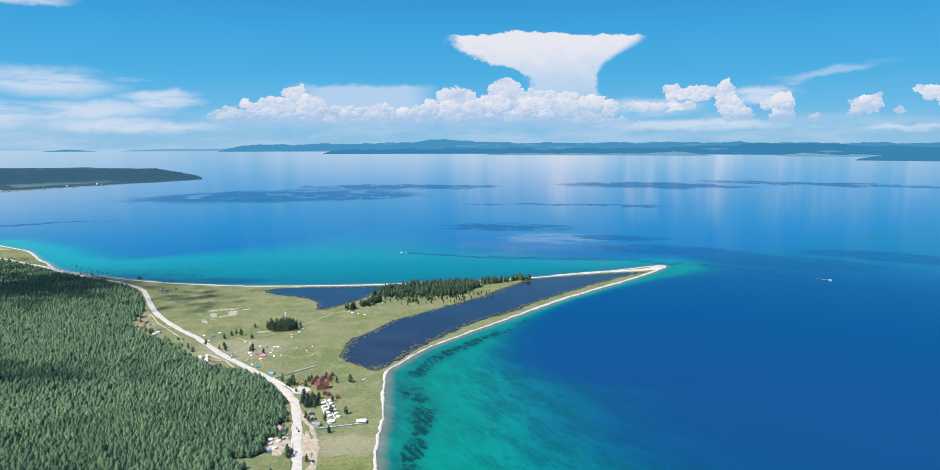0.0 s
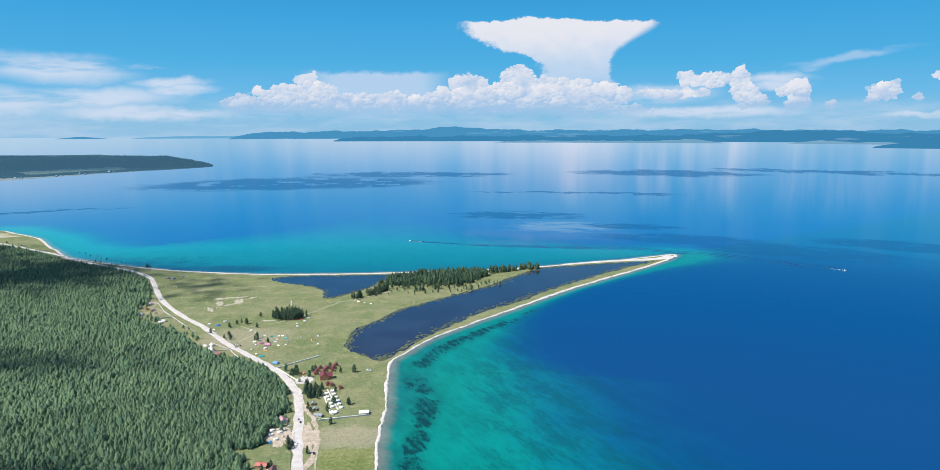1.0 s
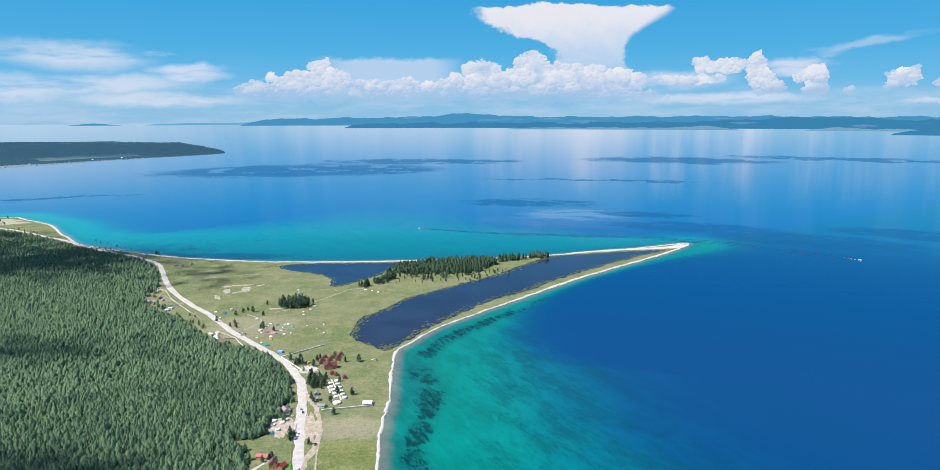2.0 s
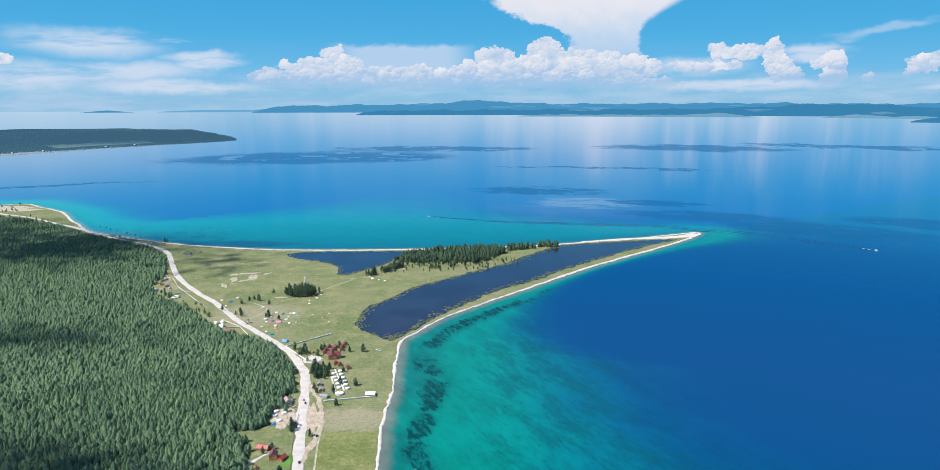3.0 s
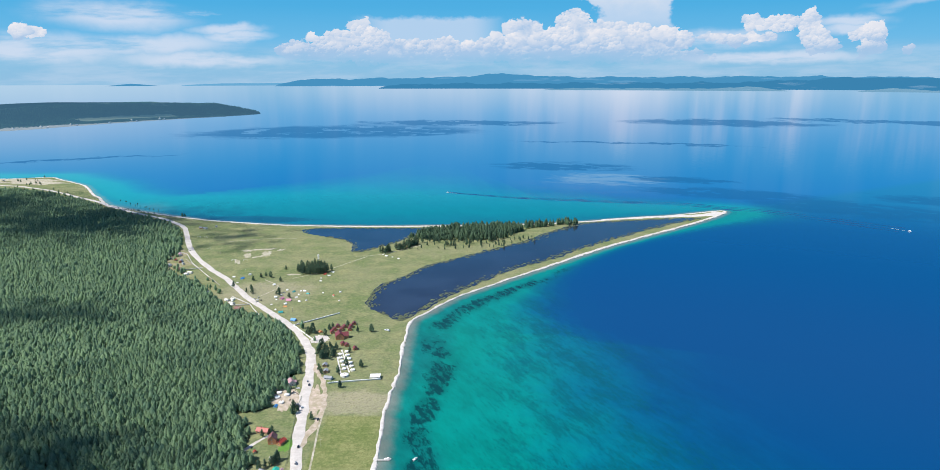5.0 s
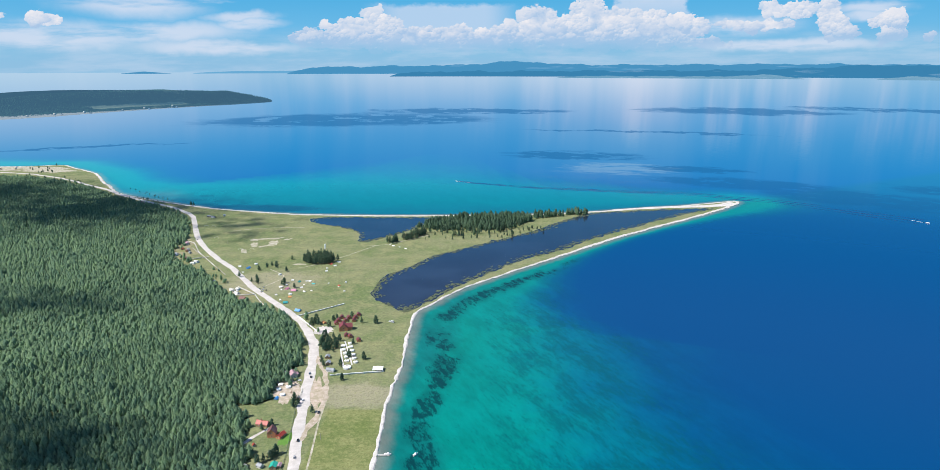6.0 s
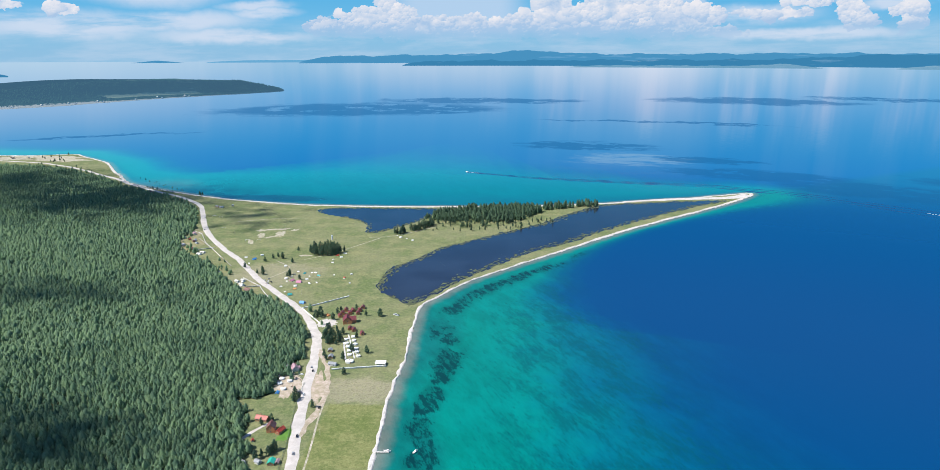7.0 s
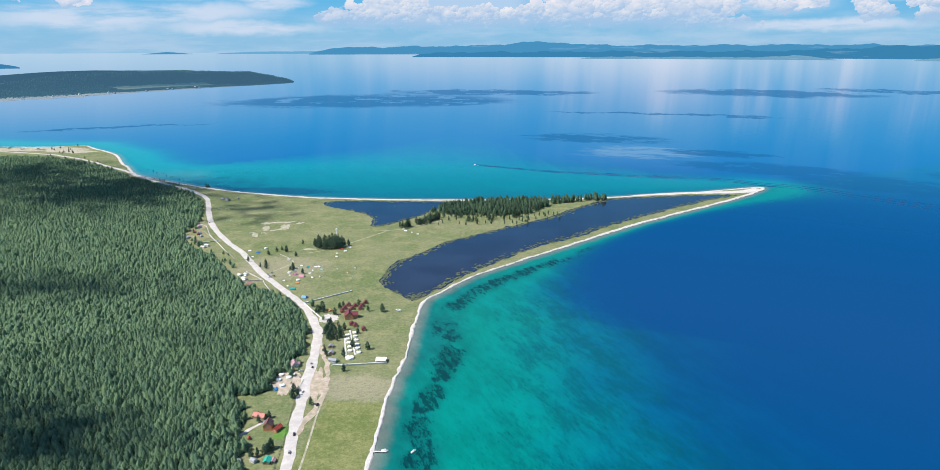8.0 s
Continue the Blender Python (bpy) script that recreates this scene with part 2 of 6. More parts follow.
def water_material():
    """Lake water: the colour of its bed through the shallows, blue over the deep, with calm and ruffled reaches. Far
    out it glows with painted reflections.
    """
    m, g, b = material("lake_water")
    p = g.place()
    s = g.attr("shelf")          # 0 at the shore, 1 at the edge of the shelf
    d = g.attr("offshore")       # metres from the shore
    wob = g.math("SUBTRACT", g.noise(p, 0.010, 5.0, 0.6), 0.5)
    fine = g.math("SUBTRACT", g.noise(p, 0.06, 4.0, 0.6), 0.5)
    cape = g.step(g.split(p)[1], 1180.0, 950.0)       # the wide southern shelf
    s2 = g.math("ADD", s, g.math("ADD", g.math("MULTIPLY", wob, g.math("MULTIPLY_ADD", cape, 0.30, 0.22)), g.math("MULTIPLY", fine, 0.10)))
    body = g.ramp(g.math("DIVIDE", s2, 2.4, clamp=True), [
        (0.0, (0.0030, 0.128, 0.124)), (0.10, (0.0004, 0.182, 0.150)), (0.24, (0.0002, 0.180, 0.164)), (0.34, (0.0002, 0.120, 0.160)), (0.42, (0.0002, 0.086, 0.153)),
        (0.52, (0.00012, 0.064, 0.158)), (0.68, (0.00012, 0.053, 0.163)), (1.0, (0.00012, 0.0505, 0.1620))])
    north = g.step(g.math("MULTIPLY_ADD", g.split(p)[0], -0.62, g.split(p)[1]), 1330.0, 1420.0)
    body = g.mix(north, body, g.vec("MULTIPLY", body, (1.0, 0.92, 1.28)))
    # sand seen through the first metres
    d2 = g.math("MULTIPLY_ADD", fine, 12.0, d)
    body = g.mix(g.step(d2, 19.0, 2.0), body, (0.135, 0.170, 0.150))
    # beds of weed on the shelf, torn along the drift of the water, over rippled sand
    px, py, pz = g.split(p)
    south = g.step(py, 1330.0, 1150.0)
    along = g.math("ADD", g.math("MULTIPLY", px, 0.42), g.math("MULTIPLY", py, -0.90))
    across = g.math("ADD", g.math("MULTIPLY", px, 0.90), g.math("MULTIPLY", py, 0.42))
    torn_at = g.xyz(g.math("MULTIPLY", along, 0.36), across, 2.0)
    grain = g.noise(torn_at, 0.15, 8.0, 0.78)
    bank = g.noise(torn_at, 0.030, 6.0, 0.68)
    clump = g.noise(p, 0.016, 4.0, 0.60)
    shallow = g.math("MULTIPLY", g.step(s, 1.9, 0.9), g.math("MULTIPLY_ADD", cape, 0.85, 0.15))
    sandy = g.math("MULTIPLY_ADD", g.step(bank, 0.36, 0.66), 0.26, 0.90)
    sandy = g.math("ADD", g.math("MULTIPLY", g.math("SUBTRACT", sandy, 1.0), shallow), 1.0)
    tooth = g.math("MULTIPLY_ADD", g.math("MULTIPLY", g.math("SUBTRACT", grain, 0.5), shallow), 0.7, 1.0)
    body = g.vec("SCALE", body, scale=g.math("MULTIPLY", sandy, tooth))
    meander = g.math("MULTIPLY_ADD", g.math("SUBTRACT", g.noise(p, 0.011, 3.0, 0.5), 0.5), 60.0, d)
    root = g.step(g.vec("LENGTH", g.vec("MULTIPLY_ADD", p, (1 / 70.0, 1 / 95.0, 0.0), (22.0 / 70.0, -985.0 / 95.0, 0.0))), 1.35, 0.5, 0.0, 0.85)
    belt = g.math("MULTIPLY", g.step(meander, 18.0, 36.0), g.step(meander, 72.0, 46.0))
    beds = g.math("MULTIPLY", g.step(clump, 0.40, 0.62), 0.8)
    for bx, by, rx, ry in ((-43, 742, 26, 50), (-52, 668, 22, 34), (-50, 608, 20, 26), (-40, 830, 22, 34), (-46, 560, 24, 20), (-46, 940, 26, 40), (-8, 1010, 45, 60), (32, 1072, 42, 50), (72, 1128, 38, 40)):
        q = g.vec("LENGTH", g.vec("MULTIPLY_ADD", p, (1 / rx, 1 / ry, 0.0), (-bx / rx, -by / ry, 0.0)))
        beds = g.math("MAXIMUM", beds, g.step(g.math("MULTIPLY_ADD", g.math("SUBTRACT", clump, 0.5), 1.6, q), 1.15, 0.55))
    dense = g.math("MULTIPLY", belt, g.math("MAXIMUM", beds, root))
    loose = g.math("MULTIPLY", g.math("MULTIPLY", g.step(d, 60.0, 150.0), g.step(s, 1.5, 1.0)), g.step(bank, 0.60, 0.44))
    bed = g.step(g.math("MULTIPLY_ADD", dense, 0.22, grain), 0.57, 0.76)
    bed = g.math("MAXIMUM", bed, g.math("MULTIPLY", dense, 0.38))
    flecks = g.step(g.math("MULTIPLY_ADD", loose, 0.15, g.noise(torn_at, 0.27, 6.0, 0.74)), 0.56, 0.70)
    bed = g.math("MULTIPLY", bed, g.math("MULTIPLY", south, g.step(d, 12.0, 26.0)))
    bed = g.math("MULTIPLY", bed, g.step(s, 1.2, 0.7))
    flecks = g.math("MULTIPLY", flecks, g.math("MULTIPLY", g.math("MULTIPLY_ADD", cape, 0.9, 0.1), g.math("MULTIPLY", g.step(s, 1.7, 1.0), g.step(d, 14.0, 60.0))))
    cove = g.math("MULTIPLY", g.step(g.vec("LENGTH", g.vec("MULTIPLY_ADD", p, (1 / 190.0, 1 / 50.0, 0.0), (570.0 / 190.0, -1636.0 / 50.0, 0.0))), 1.1, 0.5), 0.75)
    body = g.mix(cove, body, (0.004, 0.058, 0.10))
    body = g.mix(g.math("MULTIPLY", flecks, 0.42), body, (0.001, 0.072, 0.088))
    body = g.mix(g.math("MULTIPLY", bed, 0.84), body, (0.001, 0.018, 0.028))
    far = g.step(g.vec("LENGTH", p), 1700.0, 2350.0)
    b.inputs["IOR"].default_value = 1.24
    b.inputs["Specular IOR Level"].default_value = 0.22
    b.inputs["Specular Tint"].default_value = (0.28, 0.86, 1.0, 1.0)
    # ruffled reaches scatter the mirror
    gust = g.noise(g.vec("MULTIPLY", p, (0.35, 1.0, 1.0)), 0.0032, 5.0, 0.62)
    rough = g.step(gust, 0.50, 0.60, 0.03, 0.085)
    g.put(b.inputs["Roughness"], rough)
    ripple = g.node("ShaderNodeBump")
    ripple.inputs["Strength"].default_value, ripple.inputs["Distance"].default_value = 0.05, 0.35
    g.put(ripple.inputs["Height"], g.noise(g.vec("MULTIPLY", p, (1.0, 1.6, 1.0)), 0.09, 3.0))
    g.put(b.inputs["Normal"], ripple.outputs[0])
    # the far lake, from about 2 km out: emission painted with the sky's reflection
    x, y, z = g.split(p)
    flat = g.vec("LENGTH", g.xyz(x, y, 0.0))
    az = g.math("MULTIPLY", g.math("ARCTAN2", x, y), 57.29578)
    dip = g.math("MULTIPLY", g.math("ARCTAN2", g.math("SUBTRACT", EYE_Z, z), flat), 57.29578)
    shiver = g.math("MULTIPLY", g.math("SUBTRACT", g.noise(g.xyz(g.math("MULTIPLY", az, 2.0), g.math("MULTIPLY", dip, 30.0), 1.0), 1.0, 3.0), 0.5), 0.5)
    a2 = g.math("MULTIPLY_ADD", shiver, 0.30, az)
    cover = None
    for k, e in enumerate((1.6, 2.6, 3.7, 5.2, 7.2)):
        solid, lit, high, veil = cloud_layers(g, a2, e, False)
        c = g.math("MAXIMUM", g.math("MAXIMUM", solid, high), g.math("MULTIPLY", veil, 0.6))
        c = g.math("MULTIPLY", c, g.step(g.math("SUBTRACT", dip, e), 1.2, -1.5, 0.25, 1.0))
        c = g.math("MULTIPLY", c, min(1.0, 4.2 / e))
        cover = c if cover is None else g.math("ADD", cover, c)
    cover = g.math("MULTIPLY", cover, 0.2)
    # bright columns painted into the emission as cloud reflections
    painted_shafts = g.step(g.noise(g.xyz(g.math("MULTIPLY", a2, 0.20), g.math("MULTIPLY", dip, 0.02), 7.0), 1.0, 5.0, 0.58), 0.46, 0.68)
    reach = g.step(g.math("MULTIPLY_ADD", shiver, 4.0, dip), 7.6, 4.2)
    painted_shafts = g.math("MULTIPLY", g.math("MULTIPLY", painted_shafts, reach), g.math("MULTIPLY", g.step(a2, -2.0, 6.0, 0.30, 1.0), g.step(a2, 40.0, 27.0, 0.35, 1.0)))
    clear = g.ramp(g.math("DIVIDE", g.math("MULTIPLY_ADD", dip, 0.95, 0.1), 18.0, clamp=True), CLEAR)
    painted_mirror = g.mix(g.math("MULTIPLY", cover, 0.85), clear, (0.78, 0.84, 0.95))
    painted_mirror = g.mix(g.math("MULTIPLY", painted_shafts, 0.45), painted_mirror, (0.82, 0.86, 0.95))
    # pale wash painted in the west for the veil of cloud mirrored there
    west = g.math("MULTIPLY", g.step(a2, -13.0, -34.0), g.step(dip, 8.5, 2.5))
    painted_mirror = g.mix(g.math("MULTIPLY", west, 0.55), painted_mirror, (0.60, 0.77, 0.90))
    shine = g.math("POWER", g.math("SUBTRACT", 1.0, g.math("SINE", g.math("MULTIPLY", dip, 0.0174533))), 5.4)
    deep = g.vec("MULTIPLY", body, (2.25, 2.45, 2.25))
    # ruffled reaches: their darker reflection painted on, with slicks of calm in them
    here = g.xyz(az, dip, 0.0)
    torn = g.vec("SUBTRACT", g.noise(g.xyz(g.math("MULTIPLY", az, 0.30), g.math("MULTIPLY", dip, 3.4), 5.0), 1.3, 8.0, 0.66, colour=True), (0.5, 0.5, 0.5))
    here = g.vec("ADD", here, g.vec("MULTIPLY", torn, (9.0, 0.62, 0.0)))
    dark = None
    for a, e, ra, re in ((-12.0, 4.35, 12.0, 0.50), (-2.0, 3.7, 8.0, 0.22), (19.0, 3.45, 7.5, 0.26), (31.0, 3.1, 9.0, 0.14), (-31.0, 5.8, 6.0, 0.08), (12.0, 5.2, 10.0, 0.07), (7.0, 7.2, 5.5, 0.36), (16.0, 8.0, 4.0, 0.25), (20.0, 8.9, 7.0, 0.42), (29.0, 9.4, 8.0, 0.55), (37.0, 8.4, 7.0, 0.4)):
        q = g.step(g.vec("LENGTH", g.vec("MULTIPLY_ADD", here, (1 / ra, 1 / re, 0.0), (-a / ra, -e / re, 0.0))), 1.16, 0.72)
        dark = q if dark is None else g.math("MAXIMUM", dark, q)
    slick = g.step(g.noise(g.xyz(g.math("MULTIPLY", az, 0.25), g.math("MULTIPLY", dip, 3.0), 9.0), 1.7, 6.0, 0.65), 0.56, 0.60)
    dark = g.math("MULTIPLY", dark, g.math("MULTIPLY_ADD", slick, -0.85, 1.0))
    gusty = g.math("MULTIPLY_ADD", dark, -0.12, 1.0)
    # a calm slick, painted with the pale reflection of the anvil cloud
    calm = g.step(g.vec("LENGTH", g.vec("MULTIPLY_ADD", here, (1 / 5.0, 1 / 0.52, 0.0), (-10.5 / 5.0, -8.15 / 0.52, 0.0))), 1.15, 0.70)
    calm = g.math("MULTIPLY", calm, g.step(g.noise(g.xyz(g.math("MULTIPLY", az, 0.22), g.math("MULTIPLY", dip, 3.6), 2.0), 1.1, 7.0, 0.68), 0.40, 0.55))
    painted_mirror = g.mix(g.math("MULTIPLY", calm, 0.55), painted_mirror, (0.80, 0.86, 0.95))
    glow = g.mix(g.math("MULTIPLY", g.math("MULTIPLY", shine, gusty), 0.97), deep, painted_mirror)
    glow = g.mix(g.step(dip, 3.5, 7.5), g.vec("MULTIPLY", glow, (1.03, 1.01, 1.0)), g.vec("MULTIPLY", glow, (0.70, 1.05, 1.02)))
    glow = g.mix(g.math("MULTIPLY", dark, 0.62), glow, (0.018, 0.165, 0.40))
    # the same reaches darken the near base colour in place of reflection
    g.put(b.inputs["Base Color"], g.mix(g.math("MULTIPLY", dark, 0.30), body, (0.0001, 0.034, 0.105)))
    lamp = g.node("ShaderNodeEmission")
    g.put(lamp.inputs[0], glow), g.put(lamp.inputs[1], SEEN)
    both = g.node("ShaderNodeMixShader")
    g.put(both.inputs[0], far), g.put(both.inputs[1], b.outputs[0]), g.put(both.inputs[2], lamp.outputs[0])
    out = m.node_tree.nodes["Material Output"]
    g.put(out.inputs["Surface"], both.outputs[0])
    return m


def grass_material():
    """Steppe turf: greens and dry yellows in patches, with worn bare spots."""
    m, g, b = material("turf")
    p = g.place()
    broad = g.noise(p, 0.007, 4.0, 0.6)
    mid = g.noise(p, 0.035, 5.0, 0.65)
    tuft = g.noise(p, 0.5, 3.0, 0.7)
    c = g.mix(g.step(broad, 0.38, 0.62), (0.155, 0.190, 0.086), (0.226, 0.234, 0.126))
    c = g.mix(g.step(mid, 0.45, 0.68), c, (0.262, 0.262, 0.130))
    c = g.mix(g.math("MULTIPLY", g.step(mid, 0.52, 0.32), 0.5), c, (0.150, 0.205, 0.070))
    # the dry trodden end of the camp, and the thin turf along the roads
    ragged = g.math("MULTIPLY", g.math("SUBTRACT", g.noise(p, 0.06, 6.0, 0.7), 0.5), 1.5)
    spot = g.vec("LENGTH", g.vec("MULTIPLY_ADD", p, (1 / 62.0, 1 / 30.0, 0.0), (126.0 / 62.0, -682.0 / 30.0, 0.0)))
    camp = g.vec("LENGTH", g.vec("MULTIPLY_ADD", p, (1 / 90.0, 1 / 70.0, 0.0), (340.0 / 90.0, -1060.0 / 70.0, 0.0)))
    dry = g.math("MAXIMUM", g.step(g.math("ADD", spot, ragged), 1.15, 0.6), g.math("MULTIPLY", g.step(g.math("ADD", camp, ragged), 1.1, 0.5), 0.85))
    c = g.mix(g.math("MULTIPLY", dry, 0.70), c, (0.36, 0.32, 0.225))
    tx, ty, tz = g.split(p)
    ragged_x = g.math("MULTIPLY_ADD", ragged, 3.0, tx)
    field = g.math("MULTIPLY", g.step(g.math("MULTIPLY_ADD", ragged, 2.0, ty), 654.0, 649.0), g.step(ragged_x, -152.0, -146.0))
    c = g.mix(g.math("MULTIPLY", field, 0.75), c, g.mix(g.step(mid, 0.40, 0.62), (0.150, 0.185, 0.055), (0.215, 0.232, 0.085)))
    c = g.mix(g.math("MULTIPLY", g.step(tuft, 0.45, 0.75), 0.5), c, (0.07, 0.11, 0.03))
    speck = g.noise(p, 0.20, 7.0, 0.78)
    c = g.mix(g.step(speck, 0.42, 0.66, 0.0, 0.55), c, g.vec("SCALE", c, scale=0.62))
    c = g.mix(g.step(speck, 0.50, 0.36, 0.0, 0.40), c, (0.30, 0.30, 0.130))
    bare = g.math("MULTIPLY", g.step(g.noise(p, 0.018, 6.0, 0.7), 0.66, 0.74), 0.7)
    c = g.mix(bare, c, (0.36, 0.31, 0.23))
    g.put(b.inputs["Base Color"], c)
    b.inputs["Roughness"].default_value = 0.95
    b.inputs["Specular IOR Level"].default_value = 0.1
    bump = g.node("ShaderNodeBump")
    bump.inputs["Strength"].default_value, bump.inputs["Distance"].default_value = 0.5, 0.8
    g.put(bump.inputs["Height"], tuft)
    g.put(b.inputs["Normal"], bump.outputs[0])
    return m


def soil_material(name, base, dark, scale=0.05, rough=0.95):
    m, g, b = material(name)
    p = g.place()
    n = g.math("ADD", g.math("MULTIPLY", g.noise(p, scale, 5.0, 0.65), 0.65), g.math("MULTIPLY", g.noise(p, scale * 14, 3.0, 0.6), 0.35))
    g.put(b.inputs["Base Color"], g.mix(g.step(n, 0.38, 0.66), dark, base))
    b.inputs["Roughness"].default_value = rough
    b.inputs["Specular IOR Level"].default_value = 0.15
    bump = g.node("ShaderNodeBump")
    bump.inputs["Strength"].default_value, bump.inputs["Distance"].default_value = 0.4, 0.3
    g.put(bump.inputs["Height"], n)
    g.put(b.inputs["Normal"], bump.outputs[0])
    return m


def foliage_material(name, dark, light):
    m, g, b = material(name)
    p = g.place()
    tint = g.attr("tint")
    stand = g.math("MULTIPLY_ADD", g.math("SUBTRACT", g.noise(p, 0.02, 5.0, 0.65), 0.5), 2.4, 0.5)
    own = g.math("MULTIPLY", g.node("ShaderNodeObjectInfo").outputs["Random"], 0.5)
    fac = g.math("ADD", g.math("MULTIPLY", tint, 0.6), g.math("MULTIPLY", stand, 0.5))
    fac = g.math("SUBTRACT", g.math("ADD", fac, own), 0.15, clamp=True)
    c = g.mix(fac, dark, light)
    c = g.mix(g.math("MULTIPLY", g.noise(p, 1.4, 2.0), 0.35), c, dark)
    g.put(b.inputs["Base Color"], c)
    b.inputs["Roughness"].default_value = 0.75
    b.inputs["Specular IOR Level"].default_value = 0.2
    # needles let some of the light through
    thin = g.node("ShaderNodeBsdfTranslucent")
    g.put(thin.inputs[0], c)
    both = g.node("ShaderNodeMixShader")
    g.put(both.inputs[0], 0.45), g.put(both.inputs[1], b.outputs[0]), g.put(both.inputs[2], thin.outputs[0])
    g.put(m.node_tree.nodes["Material Output"].inputs["Surface"], both.outputs[0])
    return m


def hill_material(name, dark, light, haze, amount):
    """Far wooded hills: backdrop with the haze of distance painted over it as emission colour."""
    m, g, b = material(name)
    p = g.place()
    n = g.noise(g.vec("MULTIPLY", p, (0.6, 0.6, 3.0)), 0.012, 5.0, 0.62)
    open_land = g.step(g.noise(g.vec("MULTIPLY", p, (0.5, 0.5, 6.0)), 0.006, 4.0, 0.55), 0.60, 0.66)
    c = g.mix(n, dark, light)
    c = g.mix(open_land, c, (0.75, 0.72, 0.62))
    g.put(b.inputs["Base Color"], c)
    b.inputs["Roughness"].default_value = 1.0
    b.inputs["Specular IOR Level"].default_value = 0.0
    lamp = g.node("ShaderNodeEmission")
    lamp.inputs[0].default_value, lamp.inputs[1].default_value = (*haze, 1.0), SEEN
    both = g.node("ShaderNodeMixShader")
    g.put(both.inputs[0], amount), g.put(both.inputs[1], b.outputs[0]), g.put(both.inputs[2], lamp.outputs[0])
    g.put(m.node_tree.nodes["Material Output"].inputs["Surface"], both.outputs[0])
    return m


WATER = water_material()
TURF = grass_material()
SAND = soil_material("beach_sand", (0.68, 0.64, 0.60), (0.48, 0.45, 0.41), 0.20)
ROAD = soil_material("gravel_road", (0.62, 0.575, 0.54), (0.48, 0.44, 0.40), 0.12)
DIRT = soil_material("bare_dirt", (0.56, 0.46, 0.39), (0.34, 0.29, 0.20), 0.16)
NEEDLES = foliage_material("larch_needles", (0.092, 0.185, 0.128), (0.285, 0.410, 0.215))
DARK_NEEDLES = foliage_material("dark_larch_needles", (0.048, 0.105, 0.072), (0.150, 0.235, 0.128))
BARK = painted("bark", (0.14, 0.10, 0.075), 0.95)
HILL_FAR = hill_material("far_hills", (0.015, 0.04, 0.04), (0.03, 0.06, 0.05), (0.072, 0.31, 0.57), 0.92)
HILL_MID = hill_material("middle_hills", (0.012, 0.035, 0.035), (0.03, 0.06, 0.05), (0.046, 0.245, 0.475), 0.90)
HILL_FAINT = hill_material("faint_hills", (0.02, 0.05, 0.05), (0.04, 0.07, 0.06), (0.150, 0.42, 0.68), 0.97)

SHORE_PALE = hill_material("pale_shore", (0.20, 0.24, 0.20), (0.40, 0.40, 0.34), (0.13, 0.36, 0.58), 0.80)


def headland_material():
    """Dark woods with clearings over a pale beach; haze is painted in as bluish emission."""
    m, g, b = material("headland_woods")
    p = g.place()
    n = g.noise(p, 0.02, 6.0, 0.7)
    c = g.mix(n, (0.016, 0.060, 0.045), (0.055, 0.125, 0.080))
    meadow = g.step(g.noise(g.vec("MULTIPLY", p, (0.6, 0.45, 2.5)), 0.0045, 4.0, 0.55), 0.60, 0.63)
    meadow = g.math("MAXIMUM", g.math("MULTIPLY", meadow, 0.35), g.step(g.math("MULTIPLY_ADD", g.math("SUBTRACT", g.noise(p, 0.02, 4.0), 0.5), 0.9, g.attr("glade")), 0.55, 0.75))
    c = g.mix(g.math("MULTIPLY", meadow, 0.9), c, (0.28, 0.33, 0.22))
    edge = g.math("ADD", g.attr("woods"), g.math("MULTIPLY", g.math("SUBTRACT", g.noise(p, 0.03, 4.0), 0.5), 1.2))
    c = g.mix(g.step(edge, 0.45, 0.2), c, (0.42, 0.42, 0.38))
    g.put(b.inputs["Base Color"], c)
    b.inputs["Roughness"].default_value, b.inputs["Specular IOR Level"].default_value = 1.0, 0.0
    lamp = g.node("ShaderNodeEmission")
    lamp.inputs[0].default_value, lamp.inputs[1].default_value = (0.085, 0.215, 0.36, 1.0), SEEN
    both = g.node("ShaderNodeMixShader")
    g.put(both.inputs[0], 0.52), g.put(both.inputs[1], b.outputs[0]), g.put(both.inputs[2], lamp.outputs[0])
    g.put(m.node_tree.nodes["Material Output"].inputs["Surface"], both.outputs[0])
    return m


HEAD = headland_material()


# ---------------------------------------------------------------- mesh helpers
def mesh_object(name, verts, faces, mat, smooth=False, **attributes):
    me = bpy.data.meshes.new(name)
    me.from_pydata([tuple(v) for v in verts], [], [tuple(f) for f in faces])
    for key, values in attributes.items():
        a = me.attributes.new(key, "FLOAT", "POINT")
        a.data.foreach_set("value", np.asarray(values, np.float32))
    if smooth:
        me.polygons.foreach_set("use_smooth", np.ones(len(me.polygons), bool))
    me.materials.append(mat)
    me.update()
    return new(name, me)


def part(name, bm, mat, parent=None, label=""):
    me = bpy.data.meshes.new(name)
    bm.to_mesh(me)
    bm.free()
    me.materials.append(mat)
    ob = new(name, me)
    if parent is not None:
        ob.parent = parent
    return tagged(ob, label)


def spline(points, step, closed=False):
    """A smooth line through control points (rows of numbers), resampled about every step metres."""
    p = np.array(points, float)
    n = len(p)
    out = []
    for i in range(n if closed else n - 1):
        a, b, c, d = (p[(i + k) % n] if closed else p[min(max(i + k, 0), n - 1)] for k in (-1, 0, 1, 2))
        m = max(1, int(round(np.hypot(*(c - b)[:2]) / step)))
        for k in range(m):
            t = k / m
            out.append(0.5 * (2 * b + (c - a) * t + (2 * a - 5 * b + 4 * c - d) * t * t + (3 * b - a - 3 * c + d) * t ** 3))
    if not closed:
        out.append(p[-1])
    return np.array(out)


